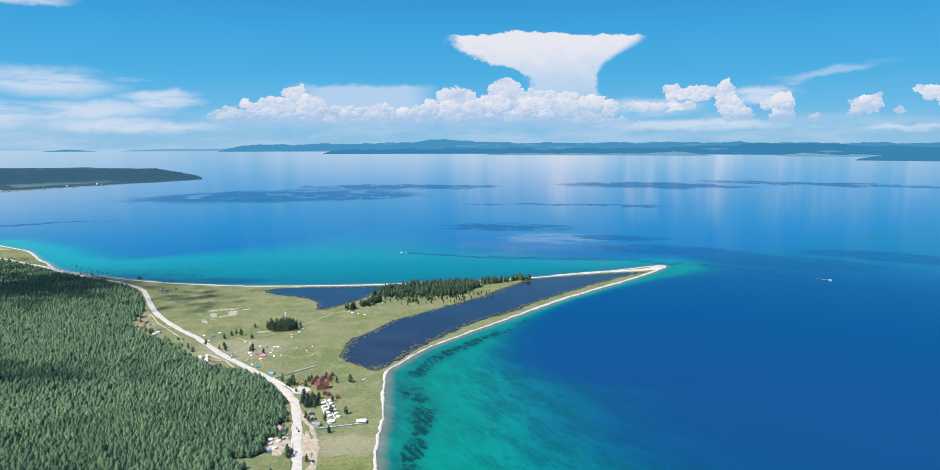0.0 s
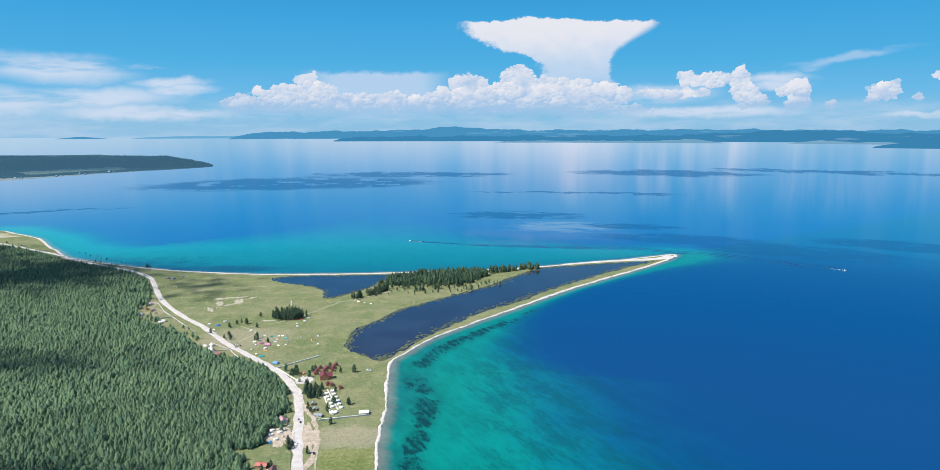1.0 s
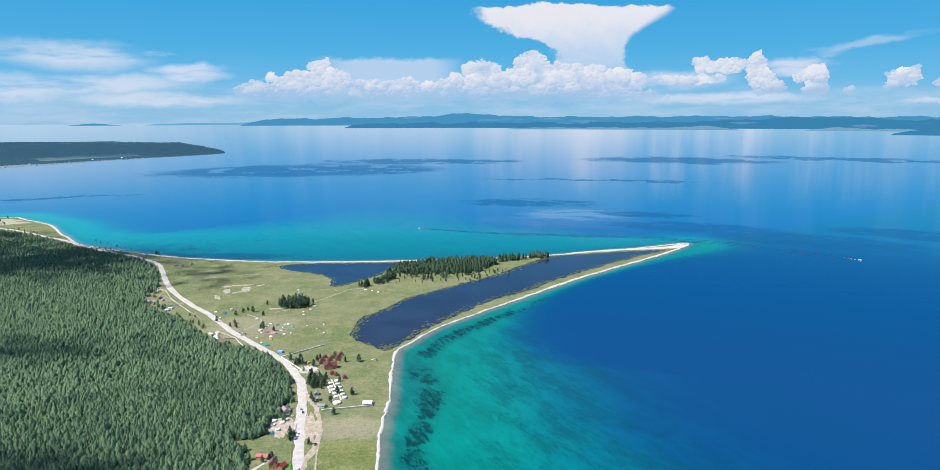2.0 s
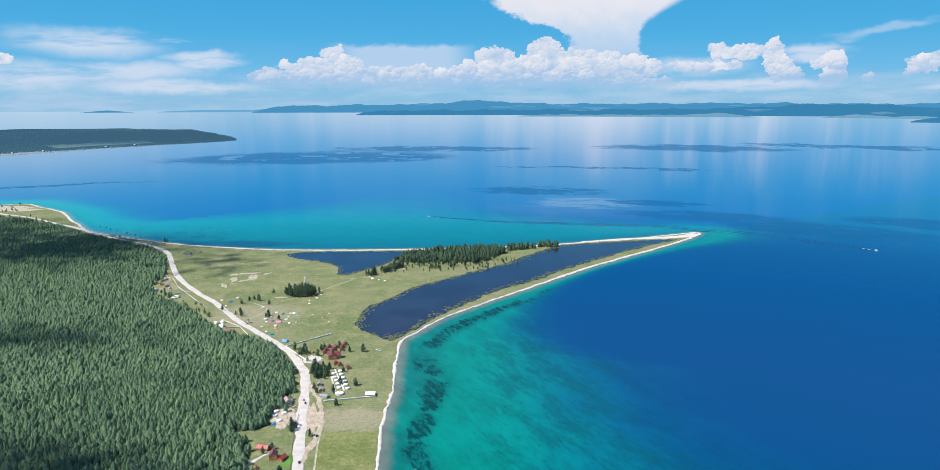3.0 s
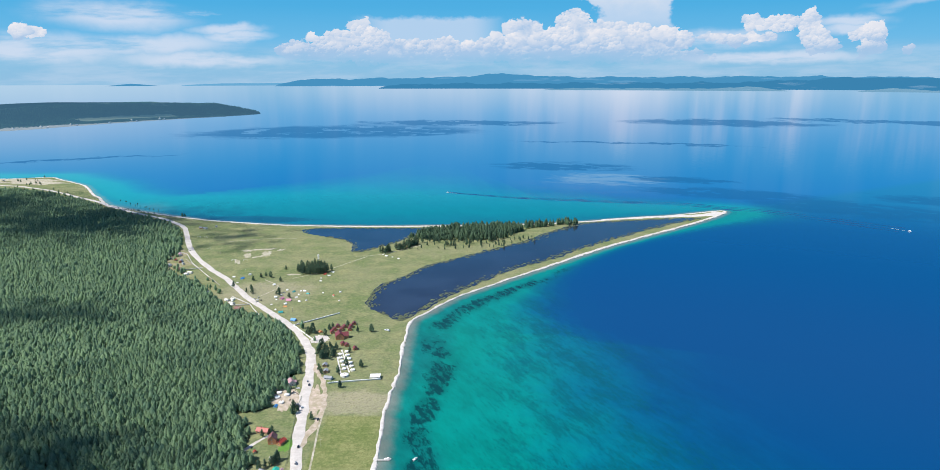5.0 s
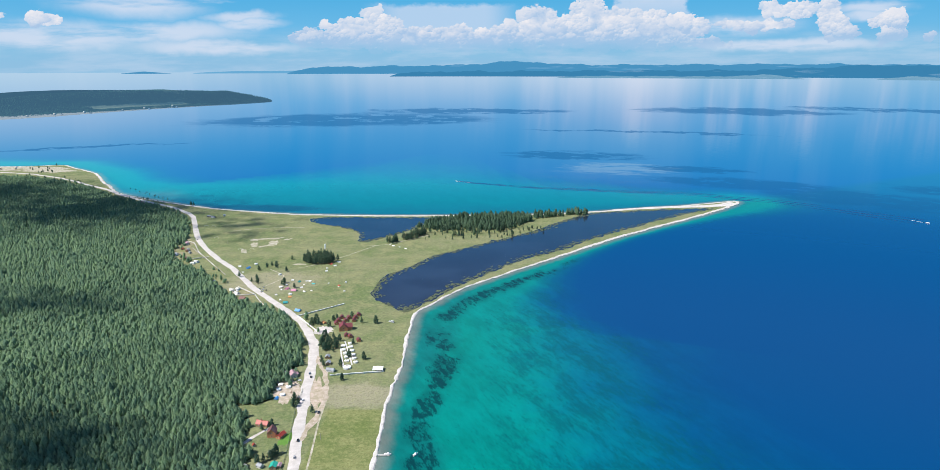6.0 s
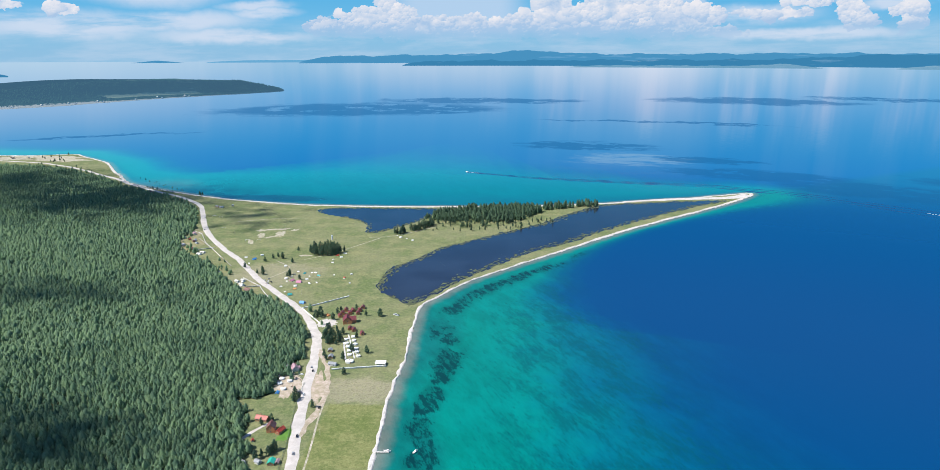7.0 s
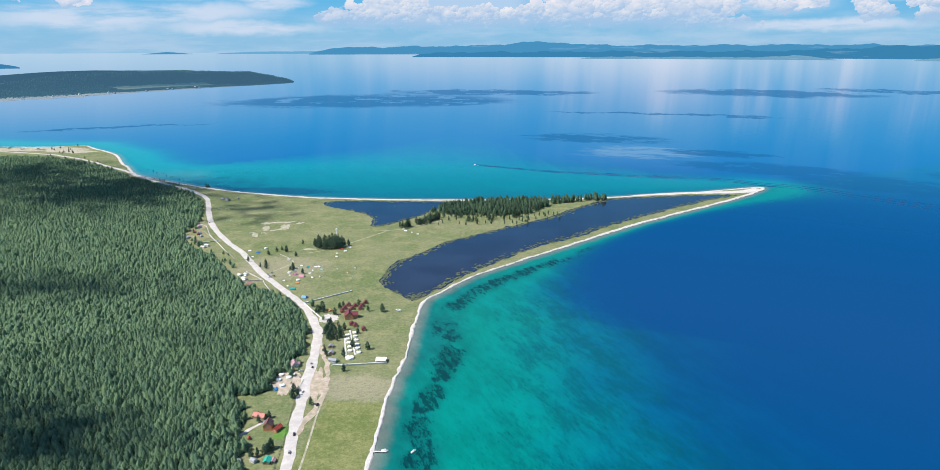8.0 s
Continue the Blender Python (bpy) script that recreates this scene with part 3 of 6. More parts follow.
def jitter(count, reach, seed, smooth=2):
    r = np.random.RandomState(seed).normal(0, 1, count)
    for _ in range(smooth):
        r = (np.roll(r, 1) + r * 2 + np.roll(r, -1)) / 4
    return r / (r.std() + 1e-9) * reach


def normals_of(line):
    """Unit vectors to the left of a line."""
    t = np.gradient(line[:, :2], axis=0)
    t /= np.linalg.norm(t, axis=1)[:, None] + 1e-9
    return np.stack([-t[:, 1], t[:, 0]], 1)


def inside(px, py, poly):
    """Which of the points lie in a polygon."""
    px, py = np.asarray(px, float), np.asarray(py, float)
    hit = np.zeros(px.shape, bool)
    x0, y0 = poly[-1][:2]
    for x1, y1 in poly[:, :2]:
        if y0 != y1:
            hit ^= ((y0 > py) != (y1 > py)) & (px < (x1 - x0) * (py - y0) / (y1 - y0) + x0)
        x0, y0 = x1, y1
    return hit


def nearest(px, py, line):
    """Distance from each point to the nearest sample of a line, and that sample's index."""
    d = np.full(px.shape, 1e9)
    k = np.zeros(px.shape, int)
    for i in range(0, len(line)):
        e = (px - line[i, 0]) ** 2 + (py - line[i, 1]) ** 2
        near = e < d
        d[near], k[near] = e[near], i
    return np.sqrt(d), k


def ribbon(name, line, left, right, heights, mat):
    """A strip along a line: left and right are widths, heights those of its rows from left to right."""
    rows = len(heights)
    nrm = normals_of(line)
    left, right = np.broadcast_to(left, len(line)), np.broadcast_to(right, len(line))
    verts, faces = [], []
    for i, (x, y) in enumerate(line[:, :2]):
        for k in range(rows):
            f = k / (rows - 1)
            off = left[i] * (1 - f) - right[i] * f
            qx, qy, qz = near_of(x + nrm[i, 0] * off, y + nrm[i, 1] * off)
            verts.append((qx, qy, qz + heights[k]))
    for i in range(len(line) - 1):
        for k in range(rows - 1):
            a = i * rows + k
            faces.append((a, a + rows, a + rows + 1, a + 1))
    return mesh_object(name, verts, faces, mat)


def sheet(name, outline, z, mat, skirt=0.0):
    """A flat sheet inside an outline, with a rim that goes down by skirt."""
    bm = bmesh.new()
    ring = []
    for x, y in outline[:, :2]:
        qx, qy, qz = near_of(x, y)
        ring.append(bm.verts.new((qx, qy, qz + z)))
    edges = [bm.edges.new((a, b)) for a, b in zip(ring, ring[1:] + ring[:1])]
    bmesh.ops.triangle_fill(bm, use_beauty=True, use_dissolve=False, edges=edges, normal=(0, 0, 1))
    if skirt:
        low = [bm.verts.new(v.co - Vector((0, 0, skirt))) for v in ring]
        for i in range(len(ring)):
            j = (i + 1) % len(ring)
            bm.faces.new((ring[i], low[i], low[j], ring[j]))
    bmesh.ops.recalc_face_normals(bm, faces=[f for f in bm.faces if abs(f.normal.z) > 0.9])
    for f in bm.faces:
        if f.normal.z < -0.5:
            f.normal_flip()
    return part(name, bm, mat)


# ---------------------------------------------------------------- shore, lake and land
# Water's edge: x, y and the width of the shelf of shallow water off it.
SOUTH_SHORE = [(-60, 150, 215), (-74, 350, 212), (-84, 543, 205), (-86, 577, 203), (-89, 622, 198), (-91, 665, 195), (-90, 723, 190),
               (-88, 752, 186), (-90, 787, 182), (-91, 826, 196), (-92, 868, 200), (-93, 914, 198), (-88, 941, 190), (-74, 967, 175)]
SPIT_SHORE = [(-33, 1039, 125), (16, 1098, 88), (70, 1159, 56), (129, 1223, 34), (196, 1299, 24), (270, 1379, 21), (350, 1456, 22),
              (438, 1537, 28), (537, 1633, 48), (590, 1690, 75), (630, 1742, 95), (642, 1762, 100), (630, 1775, 110), (574, 1752, 150)]
NORTH_SHORE = [(484, 1711, 200), (402, 1685, 270), (321, 1657, 340), (250, 1632, 400), (94, 1596, 500), (-120, 1576, 580), (-261, 1569, 600),
               (-403, 1573, 610), (-477, 1582, 600), (-634, 1622, 560), (-722, 1657, 520), (-819, 1705, 440), (-916, 1761, 330), (-1010, 1824, 230)]
CAPE_SHORE = [(-1062, 1888, 170), (-1105, 1945, 140), (-1150, 1997, 130), (-1254, 2141, 120), (-1306, 2191, 110), (-1365, 2241, 110),
              (-1419, 2281, 110), (-1480, 2336, 110), (-1525, 2335, 110), (-1608, 2305, 120), (-1771, 2292, 150), (-2300, 2250, 250), (-3400, 2300, 300)]
shore = spline(SOUTH_SHORE + SPIT_SHORE + NORTH_SHORE + CAPE_SHORE, 5.0)
shore[:, 0] += jitter(len(shore), 0.5, 11)
shore[:, 1] += jitter(len(shore), 0.5, 12)
land_outline = np.concatenate([shore[:, :2], [(-3400, -1500), (-60, -1500)]])


def lake():
    az = np.radians(np.concatenate([np.arange(-180, -52, 4.0), np.arange(-52, 52, 0.26), np.arange(52, 180.1, 4.0)]))
    rad = [0.5, 80.0, 200.0, 330.0, 430.0]
    while rad[-1] < 2700:
        rad.append(rad[-1] * 1.0125)
    while rad[-1] < 9000:
        rad.append(rad[-1] * 1.04)
    while rad[-1] < 33000:
        rad.append(rad[-1] * 1.12)
    rad = np.array(rad)
    dd, aa = np.meshgrid(rad, az, indexing="ij")
    x, y = dd * np.sin(aa), dd * np.cos(aa)
    off, k = nearest(x, y, shore[::2])
    width = shore[::2][:, 2]
    for _ in range(30):
        width = np.concatenate([[width[0]], (width[:-2] + width[1:-1] * 2 + width[2:]) / 4, [width[-1]]])
    shelf = off / (width[k] * 1.22)
    dry = inside(x, y, land_outline)
    off = np.where(dry, 0.0, off)
    shelf = np.where(dry, 0.0, shelf)
    qx, qy, qz = near_of(x, y)
    n, m = dd.shape
    idx = np.arange(n * m).reshape(n, m)
    far_in = dry & (nearest(x, y, shore[::2])[0] > 60)
    keep = ~(far_in[:-1, :-1] & far_in[1:, :-1] & far_in[:-1, 1:] & far_in[1:, 1:])
    quads = np.stack([idx[:-1, :-1], idx[:-1, 1:], idx[1:, 1:], idx[1:, :-1]], -1)[keep]
    quads = quads[:, ::-1]
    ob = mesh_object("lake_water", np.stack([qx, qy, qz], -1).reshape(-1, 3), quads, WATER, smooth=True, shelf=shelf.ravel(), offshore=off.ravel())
    return tagged(ob, "calm clear lake, turquoise over its shelf and deep blue beyond", "lake", kind="structure")


lake()
land = tagged(sheet("ground", land_outline, 0.45, TURF, 2.0), "flat grassy steppe shore, green with dry patches", "ground", kind="structure")
m = len(shore)
width = np.interp(np.arange(m), [0, m * 0.16, m * 0.2, m * 0.34, m * 0.40, m * 0.44, m * 0.55, m * 0.8, m], [2.4, 2.8, 6.5, 9.5, 14, 13, 9, 6, 7])
beach = ribbon("beach", shore, np.clip(width + jitter(m, 0.8, 5, 1), 1.2, 20), 1.4 + jitter(m, 0.5, 6, 0), (0.55, 0.80, 0.78, 0.62, -0.35), SAND)
tagged(beach, "narrow pale beach of white pebbles along the lake", "beach", kind="structure")

# Still lagoons behind the spit.
LAGOON_WEST = [(-162, 991), (-170, 1014), (-169, 1066), (-157, 1110), (-131, 1153), (-94, 1225), (-40, 1282), (19, 1345), (84, 1408), (112, 1442), (166, 1520), (240, 1604), (317, 1630), (395, 1650), (474, 1668)]
LAGOON_EAST = [(536, 1677), (545, 1668), (512, 1643), (438, 1583), (365, 1515), (282, 1434), (205, 1352), (135, 1268), (74, 1212), (17, 1132), (-14, 1088), (-43, 1046), (-60, 1012), (-77, 984), (-90, 959), (-100, 938), (-112, 933), (-127, 951), (-147, 969)]
POND = [(-391, 1494), (-392, 1532), (-314, 1545), (-202, 1548), (-100, 1550), (-109, 1526), (-144, 1466), (-173, 1405), (-203, 1360), (-223, 1332), (-248, 1322), (-262, 1383), (-290, 1426), (-335, 1453)]


def pond_material():
    m, g, b = material("lagoon_water")
    p = g.place()
    c = g.mix(g.step(g.noise(p, 0.012, 5.0, 0.6), 0.4, 0.65), (0.014, 0.022, 0.044), (0.020, 0.033, 0.062))
    weed = g.step(g.noise(p, 0.035, 6.0, 0.7), 0.60, 0.70)
    c = g.mix(g.math("MULTIPLY", weed, 0.6), c, (0.010, 0.018, 0.026))
    g.put(b.inputs["Base Color"], c)
    b.inputs["Roughness"].default_value, b.inputs["IOR"].default_value = 0.12, 1.333
    return m


LAGOON = pond_material()
for name, outline, label in (("lagoon", LAGOON_WEST + LAGOON_EAST, "long dark blue lagoon behind the spit, weedy along its edge"),
                             ("pond", POND, "dark blue pond with reeds beside the northern beach")):
    line = spline(outline, 5.0, closed=True)
    line[:, 0] += jitter(len(line), 1.6, 21, 1)
    line[:, 1] += jitter(len(line), 2.2, 22, 1)
    tagged(sheet(name, line, 0.62, LAGOON), label, "pond", kind="structure")

# Roads.
MAIN_ROAD = [(-112, 330), (-136, 450), (-153, 539), (-160, 569), (-165, 596), (-170, 620), (-175, 648), (-181, 682), (-188, 721), (-193, 751), (-200, 784), (-208, 816), (-222, 848), (-239, 878), (-259, 909), (-287, 943), (-323, 986)]
NORTH_ROAD = [(-362, 1033), (-402, 1090), (-438, 1140), (-476, 1184), (-510, 1229), (-550, 1286), (-584, 1343), (-623, 1421), (-661, 1500), (-690, 1551), (-735, 1601), (-773, 1636), (-820, 1670), (-876, 1708), (-939, 1756)]
CAPE_ROAD = [(-1005, 1808), (-1065, 1866), (-1177, 1949), (-1242, 2001), (-1337, 2066), (-1422, 2111), (-1502, 2146), (-1800, 2200), (-2400, 2230)]
road_line = spline(MAIN_ROAD + NORTH_ROAD + CAPE_ROAD, 6.0)
m = len(road_line)
half = np.interp(np.arange(m), [0, 40, 70, 110, 200, m], [5.0, 5.4, 6.0, 5.2, 5.2, 5.2])
road = ribbon("road", road_line, half + jitter(m, 0.6, 31, 1), half + jitter(m, 0.6, 32, 1), (0.55, 0.72, 0.78, 0.72, 0.55), ROAD)
tagged(road, "wide pale gravel road between the wood and the meadow", "road", kind="structure")
SIDE_TRACK = [(-198, 788), (-189, 766), (-178, 744), (-168, 719), (-162, 694), (-158, 671), (-157, 644), (-159, 618), (-161, 590)]
track_line = spline(SIDE_TRACK, 3.0)
track = ribbon("dirt_track", track_line, 3.0 + jitter(len(track_line), 0.9, 33, 3), 3.0 + jitter(len(track_line), 0.9, 34, 3), (0.62, 0.70, 0.62), DIRT)
tagged(track, "worn dirt track beside the gravel road", "track", kind="structure")


# ---------------------------------------------------------------- far hills
def ridge(name, az0, az1, dist, crest, ahead, mat, label, seed, rough=0.10):
    """A range of hills as if at dist, set just inside REACH to fit the camera's view: crest(az) is its height in
    degrees over the level, from az0 to az1 degrees.
    """
    az = np.arange(az0, az1 + 0.01, 0.12)
    top = np.array([crest(a) for a in az])
    r = np.random.RandomState(seed)
    for period, size in ((40, 0.7), (14, 0.4), (5, 0.18)):
        ph = r.uniform(0, 6.28, 2)
        top += rough * size * (np.sin(np.arange(len(az)) / period * 6.28 + ph[0]) + 0.6 * np.sin(np.arange(len(az)) / period * 9.7 + ph[1]))
    ends = np.clip((az - az0) / 2.5, 0, 1) * np.clip((az1 - az) / 2.5, 0, 1)
    base = -math.degrees(math.atan2(EYE_Z, dist))
    top = base + (top - base) * np.sqrt(ends)
    rows = 7
    verts, faces = [], []
    for i, a in enumerate(np.radians(az)):
        for k in range(rows):
            f = k / (rows - 1)
            rr = REACH - ahead + 3.5 * f
            lump = 0.12 * math.sin(i * 0.23 + k * 1.7 + seed) * math.sin(i * 0.07 + k) * math.sin(f * math.pi)
            e = base - 0.03 + (top[i] - base) * (math.sin(f * math.pi / 2) + lump)
            verts.append((rr * math.sin(a), rr * math.cos(a), EYE_Z + rr * math.tan(math.radians(e))))
    for i in range(len(az) - 1):
        for k in range(rows - 1):
            a = i * rows + k
            faces.append((a, a + rows, a + rows + 1, a + 1))
    return tagged(mesh_object(name, verts, faces, mat, smooth=True), label, "hills", kind="structure")


def bump_at(a, centre, wide, high):
    return high * math.exp(-((a - centre) / wide) ** 2)


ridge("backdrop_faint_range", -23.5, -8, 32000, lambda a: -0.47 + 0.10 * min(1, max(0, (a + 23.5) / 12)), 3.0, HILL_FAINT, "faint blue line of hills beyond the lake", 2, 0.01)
ridge("backdrop_far_range", -16.6, 62, 29000, lambda a: -0.17 + 0.21 * min(1, max(0, (a + 16.6) / 16)) + bump_at(a, 1.8, 3.0, 0.26) + bump_at(a, 22, 6, 0.05), 9.0, HILL_FAR, "blue wooded hills on the far shore, faint with painted haze", 3, 0.05)
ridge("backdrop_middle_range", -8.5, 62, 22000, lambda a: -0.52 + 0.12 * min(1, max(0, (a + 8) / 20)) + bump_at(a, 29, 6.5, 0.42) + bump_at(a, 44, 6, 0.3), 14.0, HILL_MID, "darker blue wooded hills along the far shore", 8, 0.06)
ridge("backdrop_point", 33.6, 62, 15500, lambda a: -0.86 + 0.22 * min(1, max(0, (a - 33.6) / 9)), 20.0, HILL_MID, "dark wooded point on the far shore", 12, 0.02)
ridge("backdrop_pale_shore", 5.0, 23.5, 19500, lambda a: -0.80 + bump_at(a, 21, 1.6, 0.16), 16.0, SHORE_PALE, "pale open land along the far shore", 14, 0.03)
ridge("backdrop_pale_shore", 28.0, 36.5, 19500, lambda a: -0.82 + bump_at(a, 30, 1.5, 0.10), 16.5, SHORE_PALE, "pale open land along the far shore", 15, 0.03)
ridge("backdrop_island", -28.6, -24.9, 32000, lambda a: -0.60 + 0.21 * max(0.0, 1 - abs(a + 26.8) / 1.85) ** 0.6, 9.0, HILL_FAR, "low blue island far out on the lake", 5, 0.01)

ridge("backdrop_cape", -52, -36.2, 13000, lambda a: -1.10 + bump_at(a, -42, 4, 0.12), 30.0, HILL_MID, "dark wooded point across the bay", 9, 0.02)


# ---------------------------------------------------------------- headland across the bay
def headland():
    """A long wooded point: a beach at the water, a low terrace and a rounded ridge, running from the west to its tip."""
    line = spline([(-4300, 3300, 66), (-3500, 3900, 72), (-3046, 4424, 92), (-2893, 4822, 150), (-2710, 5298, 200), (-2453, 5789, 192), (-2290, 6030, 185), (-2190, 6230, 172), (-2135, 6340, 165), (-2110, 6420, 120), (-2095, 6490, 20)], 45.0)
    rows = [0.0, 30.0, 70.0, 130.0, 220.0, 290.0, 360.0, 520.0, 720.0, 1000.0, 1500.0, 2100.0, 2700.0]
    n = len(line)
    nrm = normals_of(line)
    verts, faces, woods, glade = [], [], [], []
    for i in range(n):
        f = i / (n - 1.0)
        for k, back in enumerate(rows):
            taper = min(1.0, (n - 1 - i) / 3.0)
            b = back * (0.12 + 0.88 * taper) * (0.30 + 0.70 * min(1.0, (1 - f) / 0.30))
            climb = min(1.0, max(0.0, back - 260.0) / 640.0)
            hill = line[i, 2] * (0.5 - 0.5 * math.cos(climb * math.pi)) * (1.0 if back <= 1500 else max(0.0, 1 - (back - 1500) / 1300.0))
            z = 2.0 + 0.055 * min(back, 260) + 0.60 * hill + 7.0 * noise.noise((i * 0.21, k * 0.9, 3.0)) * min(1.0, back / 500.0)
            if k == 0:
                z = -1.0
            x, y, z0 = near_of(line[i, 0] + nrm[i, 0] * b, line[i, 1] + nrm[i, 1] * b)
            verts.append((x, y, z0 + z * 0.58))
            shore_width = 45.0 + 150.0 * max(0.0, min(1.0, (0.62 - f) / 0.15))
            woods.append(min(1.0, max(0.0, (back - shore_width) / 60.0)))
            glade.append(1.0 if 280 < back < 370 and 0.60 < f < 0.80 else 0.6 if back == 290 and 0.8 <= f < 0.93 else 0.0)
    m = len(rows)
    for i in range(n - 1):
        for k in range(m - 1):
            a = i * m + k
            faces.append((a, a + m, a + m + 1, a + 1))
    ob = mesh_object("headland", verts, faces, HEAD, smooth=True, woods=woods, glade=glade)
    # its trees, too many and too far to count
    r = np.random.RandomState(19)
    grid = np.array(verts).reshape(n, m, 3)
    wood, open_land = np.array(woods).reshape(n, m), np.array(glade).reshape(n, m)
    sv, st = conifer(3, 8)
    V, F = [], []
    while len(V) < 9000:
        i, k = r.uniform(n * 0.25, n - 1.001), r.uniform(2.0, 8.99)
        a, b, u, v = int(i), int(k), i % 1, k % 1
        if r.uniform(0, 1) > wood[a, b + 1] or open_land[a, b] > 0.3 or open_land[a, b + 1] > 0.3:
            continue
        at = (grid[a, b] * (1 - u) + grid[a + 1, b] * u) * (1 - v) + (grid[a, b + 1] * (1 - u) + grid[a + 1, b + 1] * u) * v
        F.append(st + len(V) * len(sv))
        V.append(sv * (r.uniform(1.6, 2.4), r.uniform(1.6, 2.4), 1.0) * r.uniform(6, 11) * (0.55 if k < 5.5 and i < n * 0.9 else 1.0) + at - (0, 0, 1.0))
    V, F = np.concatenate(V), np.concatenate(F)
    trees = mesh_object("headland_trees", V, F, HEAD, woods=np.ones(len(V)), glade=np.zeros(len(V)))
    tagged(trees, "dark larch woods covering the far headland", "forest", kind="stuff")
    tagged(ob, "long low headland covered with dark woods, pale beach along it", "headland", kind="structure")
    return grid



# ---------------------------------------------------------------- forest
def conifer(seed, sprays=24, slim=1.0):
    """A small conifer of height 1: a thin dark core hung with many drooping sprays of needles, widest a third of the way up. Vertices and triangles."""
    r = np.random.RandomState(seed)
    verts, tris = [], []
    slim = slim * r.uniform(0.85, 1.15)
    lean = r.normal(0, 0.02, 2)

    def reach(f):
        return slim * 0.235 * math.sin(math.pi * (0.34 + 0.64 * f)) ** 0.9 + 0.008

    turn = r.uniform(0, 6.28)
    for f, fat in ((0.02, 0.95), (0.34, 0.90), (0.66, 0.85)):
        for j in range(5):
            a = turn + j * 1.2566 + f * 3.0
            q = fat * reach(f) * r.uniform(0.8, 1.15)
            verts.append((lean[0] * f + q * math.cos(a), lean[1] * f + q * math.sin(a), 0.10 + 0.86 * f + r.uniform(-0.03, 0.03)))
    verts.append((lean[0], lean[1], 1.0))
    for k in range(2):
        for j in range(5):
            a, b = 5 * k + j, 5 * k + (j + 1) % 5
            tris += [(a, b, a + 5), (b, b + 5, a + 5)]
    tris += [(10 + j, 10 + (j + 1) % 5, 15) for j in range(5)]
    for k in range(sprays):
        f = (k + r.uniform(0, 1)) / sprays
        z = 0.08 + 0.84 * f
        a = k * 2.39996 + r.uniform(-0.5, 0.5)
        out = reach(f) * r.uniform(1.05, 1.45)
        wide = (0.045 + 0.050 * (1 - f)) * r.uniform(0.7, 1.3) * (24.0 / sprays) ** 0.5
        c, n = math.cos(a), math.sin(a)
        up = r.uniform(0.10, 0.18)
        near = 0.75 * reach(min(1.0, f + up / 0.86))
        base = len(verts)
        ox, oy = lean[0] * f, lean[1] * f
        verts.append((ox + near * c, oy + near * n, min(1.0, z + up)))
        for side in (-1, 1):
            verts.append((ox + out * c - side * wide * n, oy + out * n + side * wide * c, z + r.uniform(-0.04, 0.02)))
        tris.append((base, base + 1, base + 2))
    return np.array(verts), np.array(tris)


def forest(name, xs, ys, zs, heights, shapes, label, seed, bright=1.25, mat=None):
    """Many conifers as one mesh, with a tint of its own for each."""
    r = np.random.RandomState(seed)
    V, F, T, base = [], [], [], 0
    kinds = r.randint(0, len(shapes), len(xs))
    for k, (sv, st) in enumerate(shapes):
        pick = np.nonzero(kinds == k)[0]
        if not len(pick):
            continue
        turn = r.uniform(0, 6.28, len(pick))
        h = heights[pick][:, None]
        wide = h * r.uniform(0.85, 1.25, (len(pick), 1))
        c, s = np.cos(turn)[:, None], np.sin(turn)[:, None]
        vx = (sv[None, :, 0] * c - sv[None, :, 1] * s) * wide + xs[pick][:, None]
        vy = (sv[None, :, 0] * s + sv[None, :, 1] * c) * wide + ys[pick][:, None]
        vz = sv[None, :, 2] * h + zs[pick][:, None]
        V.append(np.stack([vx, vy, vz], -1).reshape(-1, 3))
        F.append((st[None] + (np.arange(len(pick)) * len(sv))[:, None, None] + base).reshape(-1, 3))
        T.append(np.repeat(r.uniform(0, 1, len(pick)) ** 1.3 * bright, len(sv)))
        base += len(pick) * len(sv)
    V, F, T = np.concatenate(V), np.concatenate(F), np.concatenate(T)
    me = bpy.data.meshes.new(name)
    me.vertices.add(len(V))
    me.vertices.foreach_set("co", V.ravel())
    me.loops.add(F.size)
    me.loops.foreach_set("vertex_index", F.ravel().astype(np.int32))
    me.polygons.add(len(F))
    me.polygons.foreach_set("loop_start", np.arange(0, F.size, 3, dtype=np.int32))
    me.polygons.foreach_set("loop_total", np.full(len(F), 3, np.int32))
    me.polygons.foreach_set("use_smooth", np.ones(len(F), bool))
    me.update(calc_edges=True)
    a = me.attributes.new("tint", "FLOAT", "POINT")
    a.data.foreach_set("value", T.astype(np.float32))
    me.materials.append(mat or NEEDLES)
    return tagged(new(name, me), label, "forest", kind="stuff")


FOREST_SOUTH = [(-160, 380), (-176, 470), (-186, 533), (-196, 548), (-192, 562), (-203, 574), (-214, 586), (-215, 606), (-232, 639), (-239, 653), (-223, 659), (-214, 672), (-224, 701), (-215, 716), (-215, 738), (-208, 751), (-218, 805), (-232, 841), (-256, 878)]
FOREST_NORTH = [(-284, 914), (-316, 940), (-356, 968), (-385, 989), (-421, 1042), (-460, 1088), (-505, 1126), (-553, 1170), (-592, 1236), (-600, 1304), (-616, 1368), (-672, 1485), (-730, 1556), (-808, 1628), (-893, 1685), (-990, 1756), (-1075, 1842), (-1190, 1920), (-1315, 2010), (-1450, 2055), (-2200, 2120), (-3000, 2100), (-3000, 380)]
wood_line = spline(FOREST_SOUTH + FOREST_NORTH[:-3], 8.0)
wood_line[:, 0] += jitter(len(wood_line), 3.0, 41, 1)
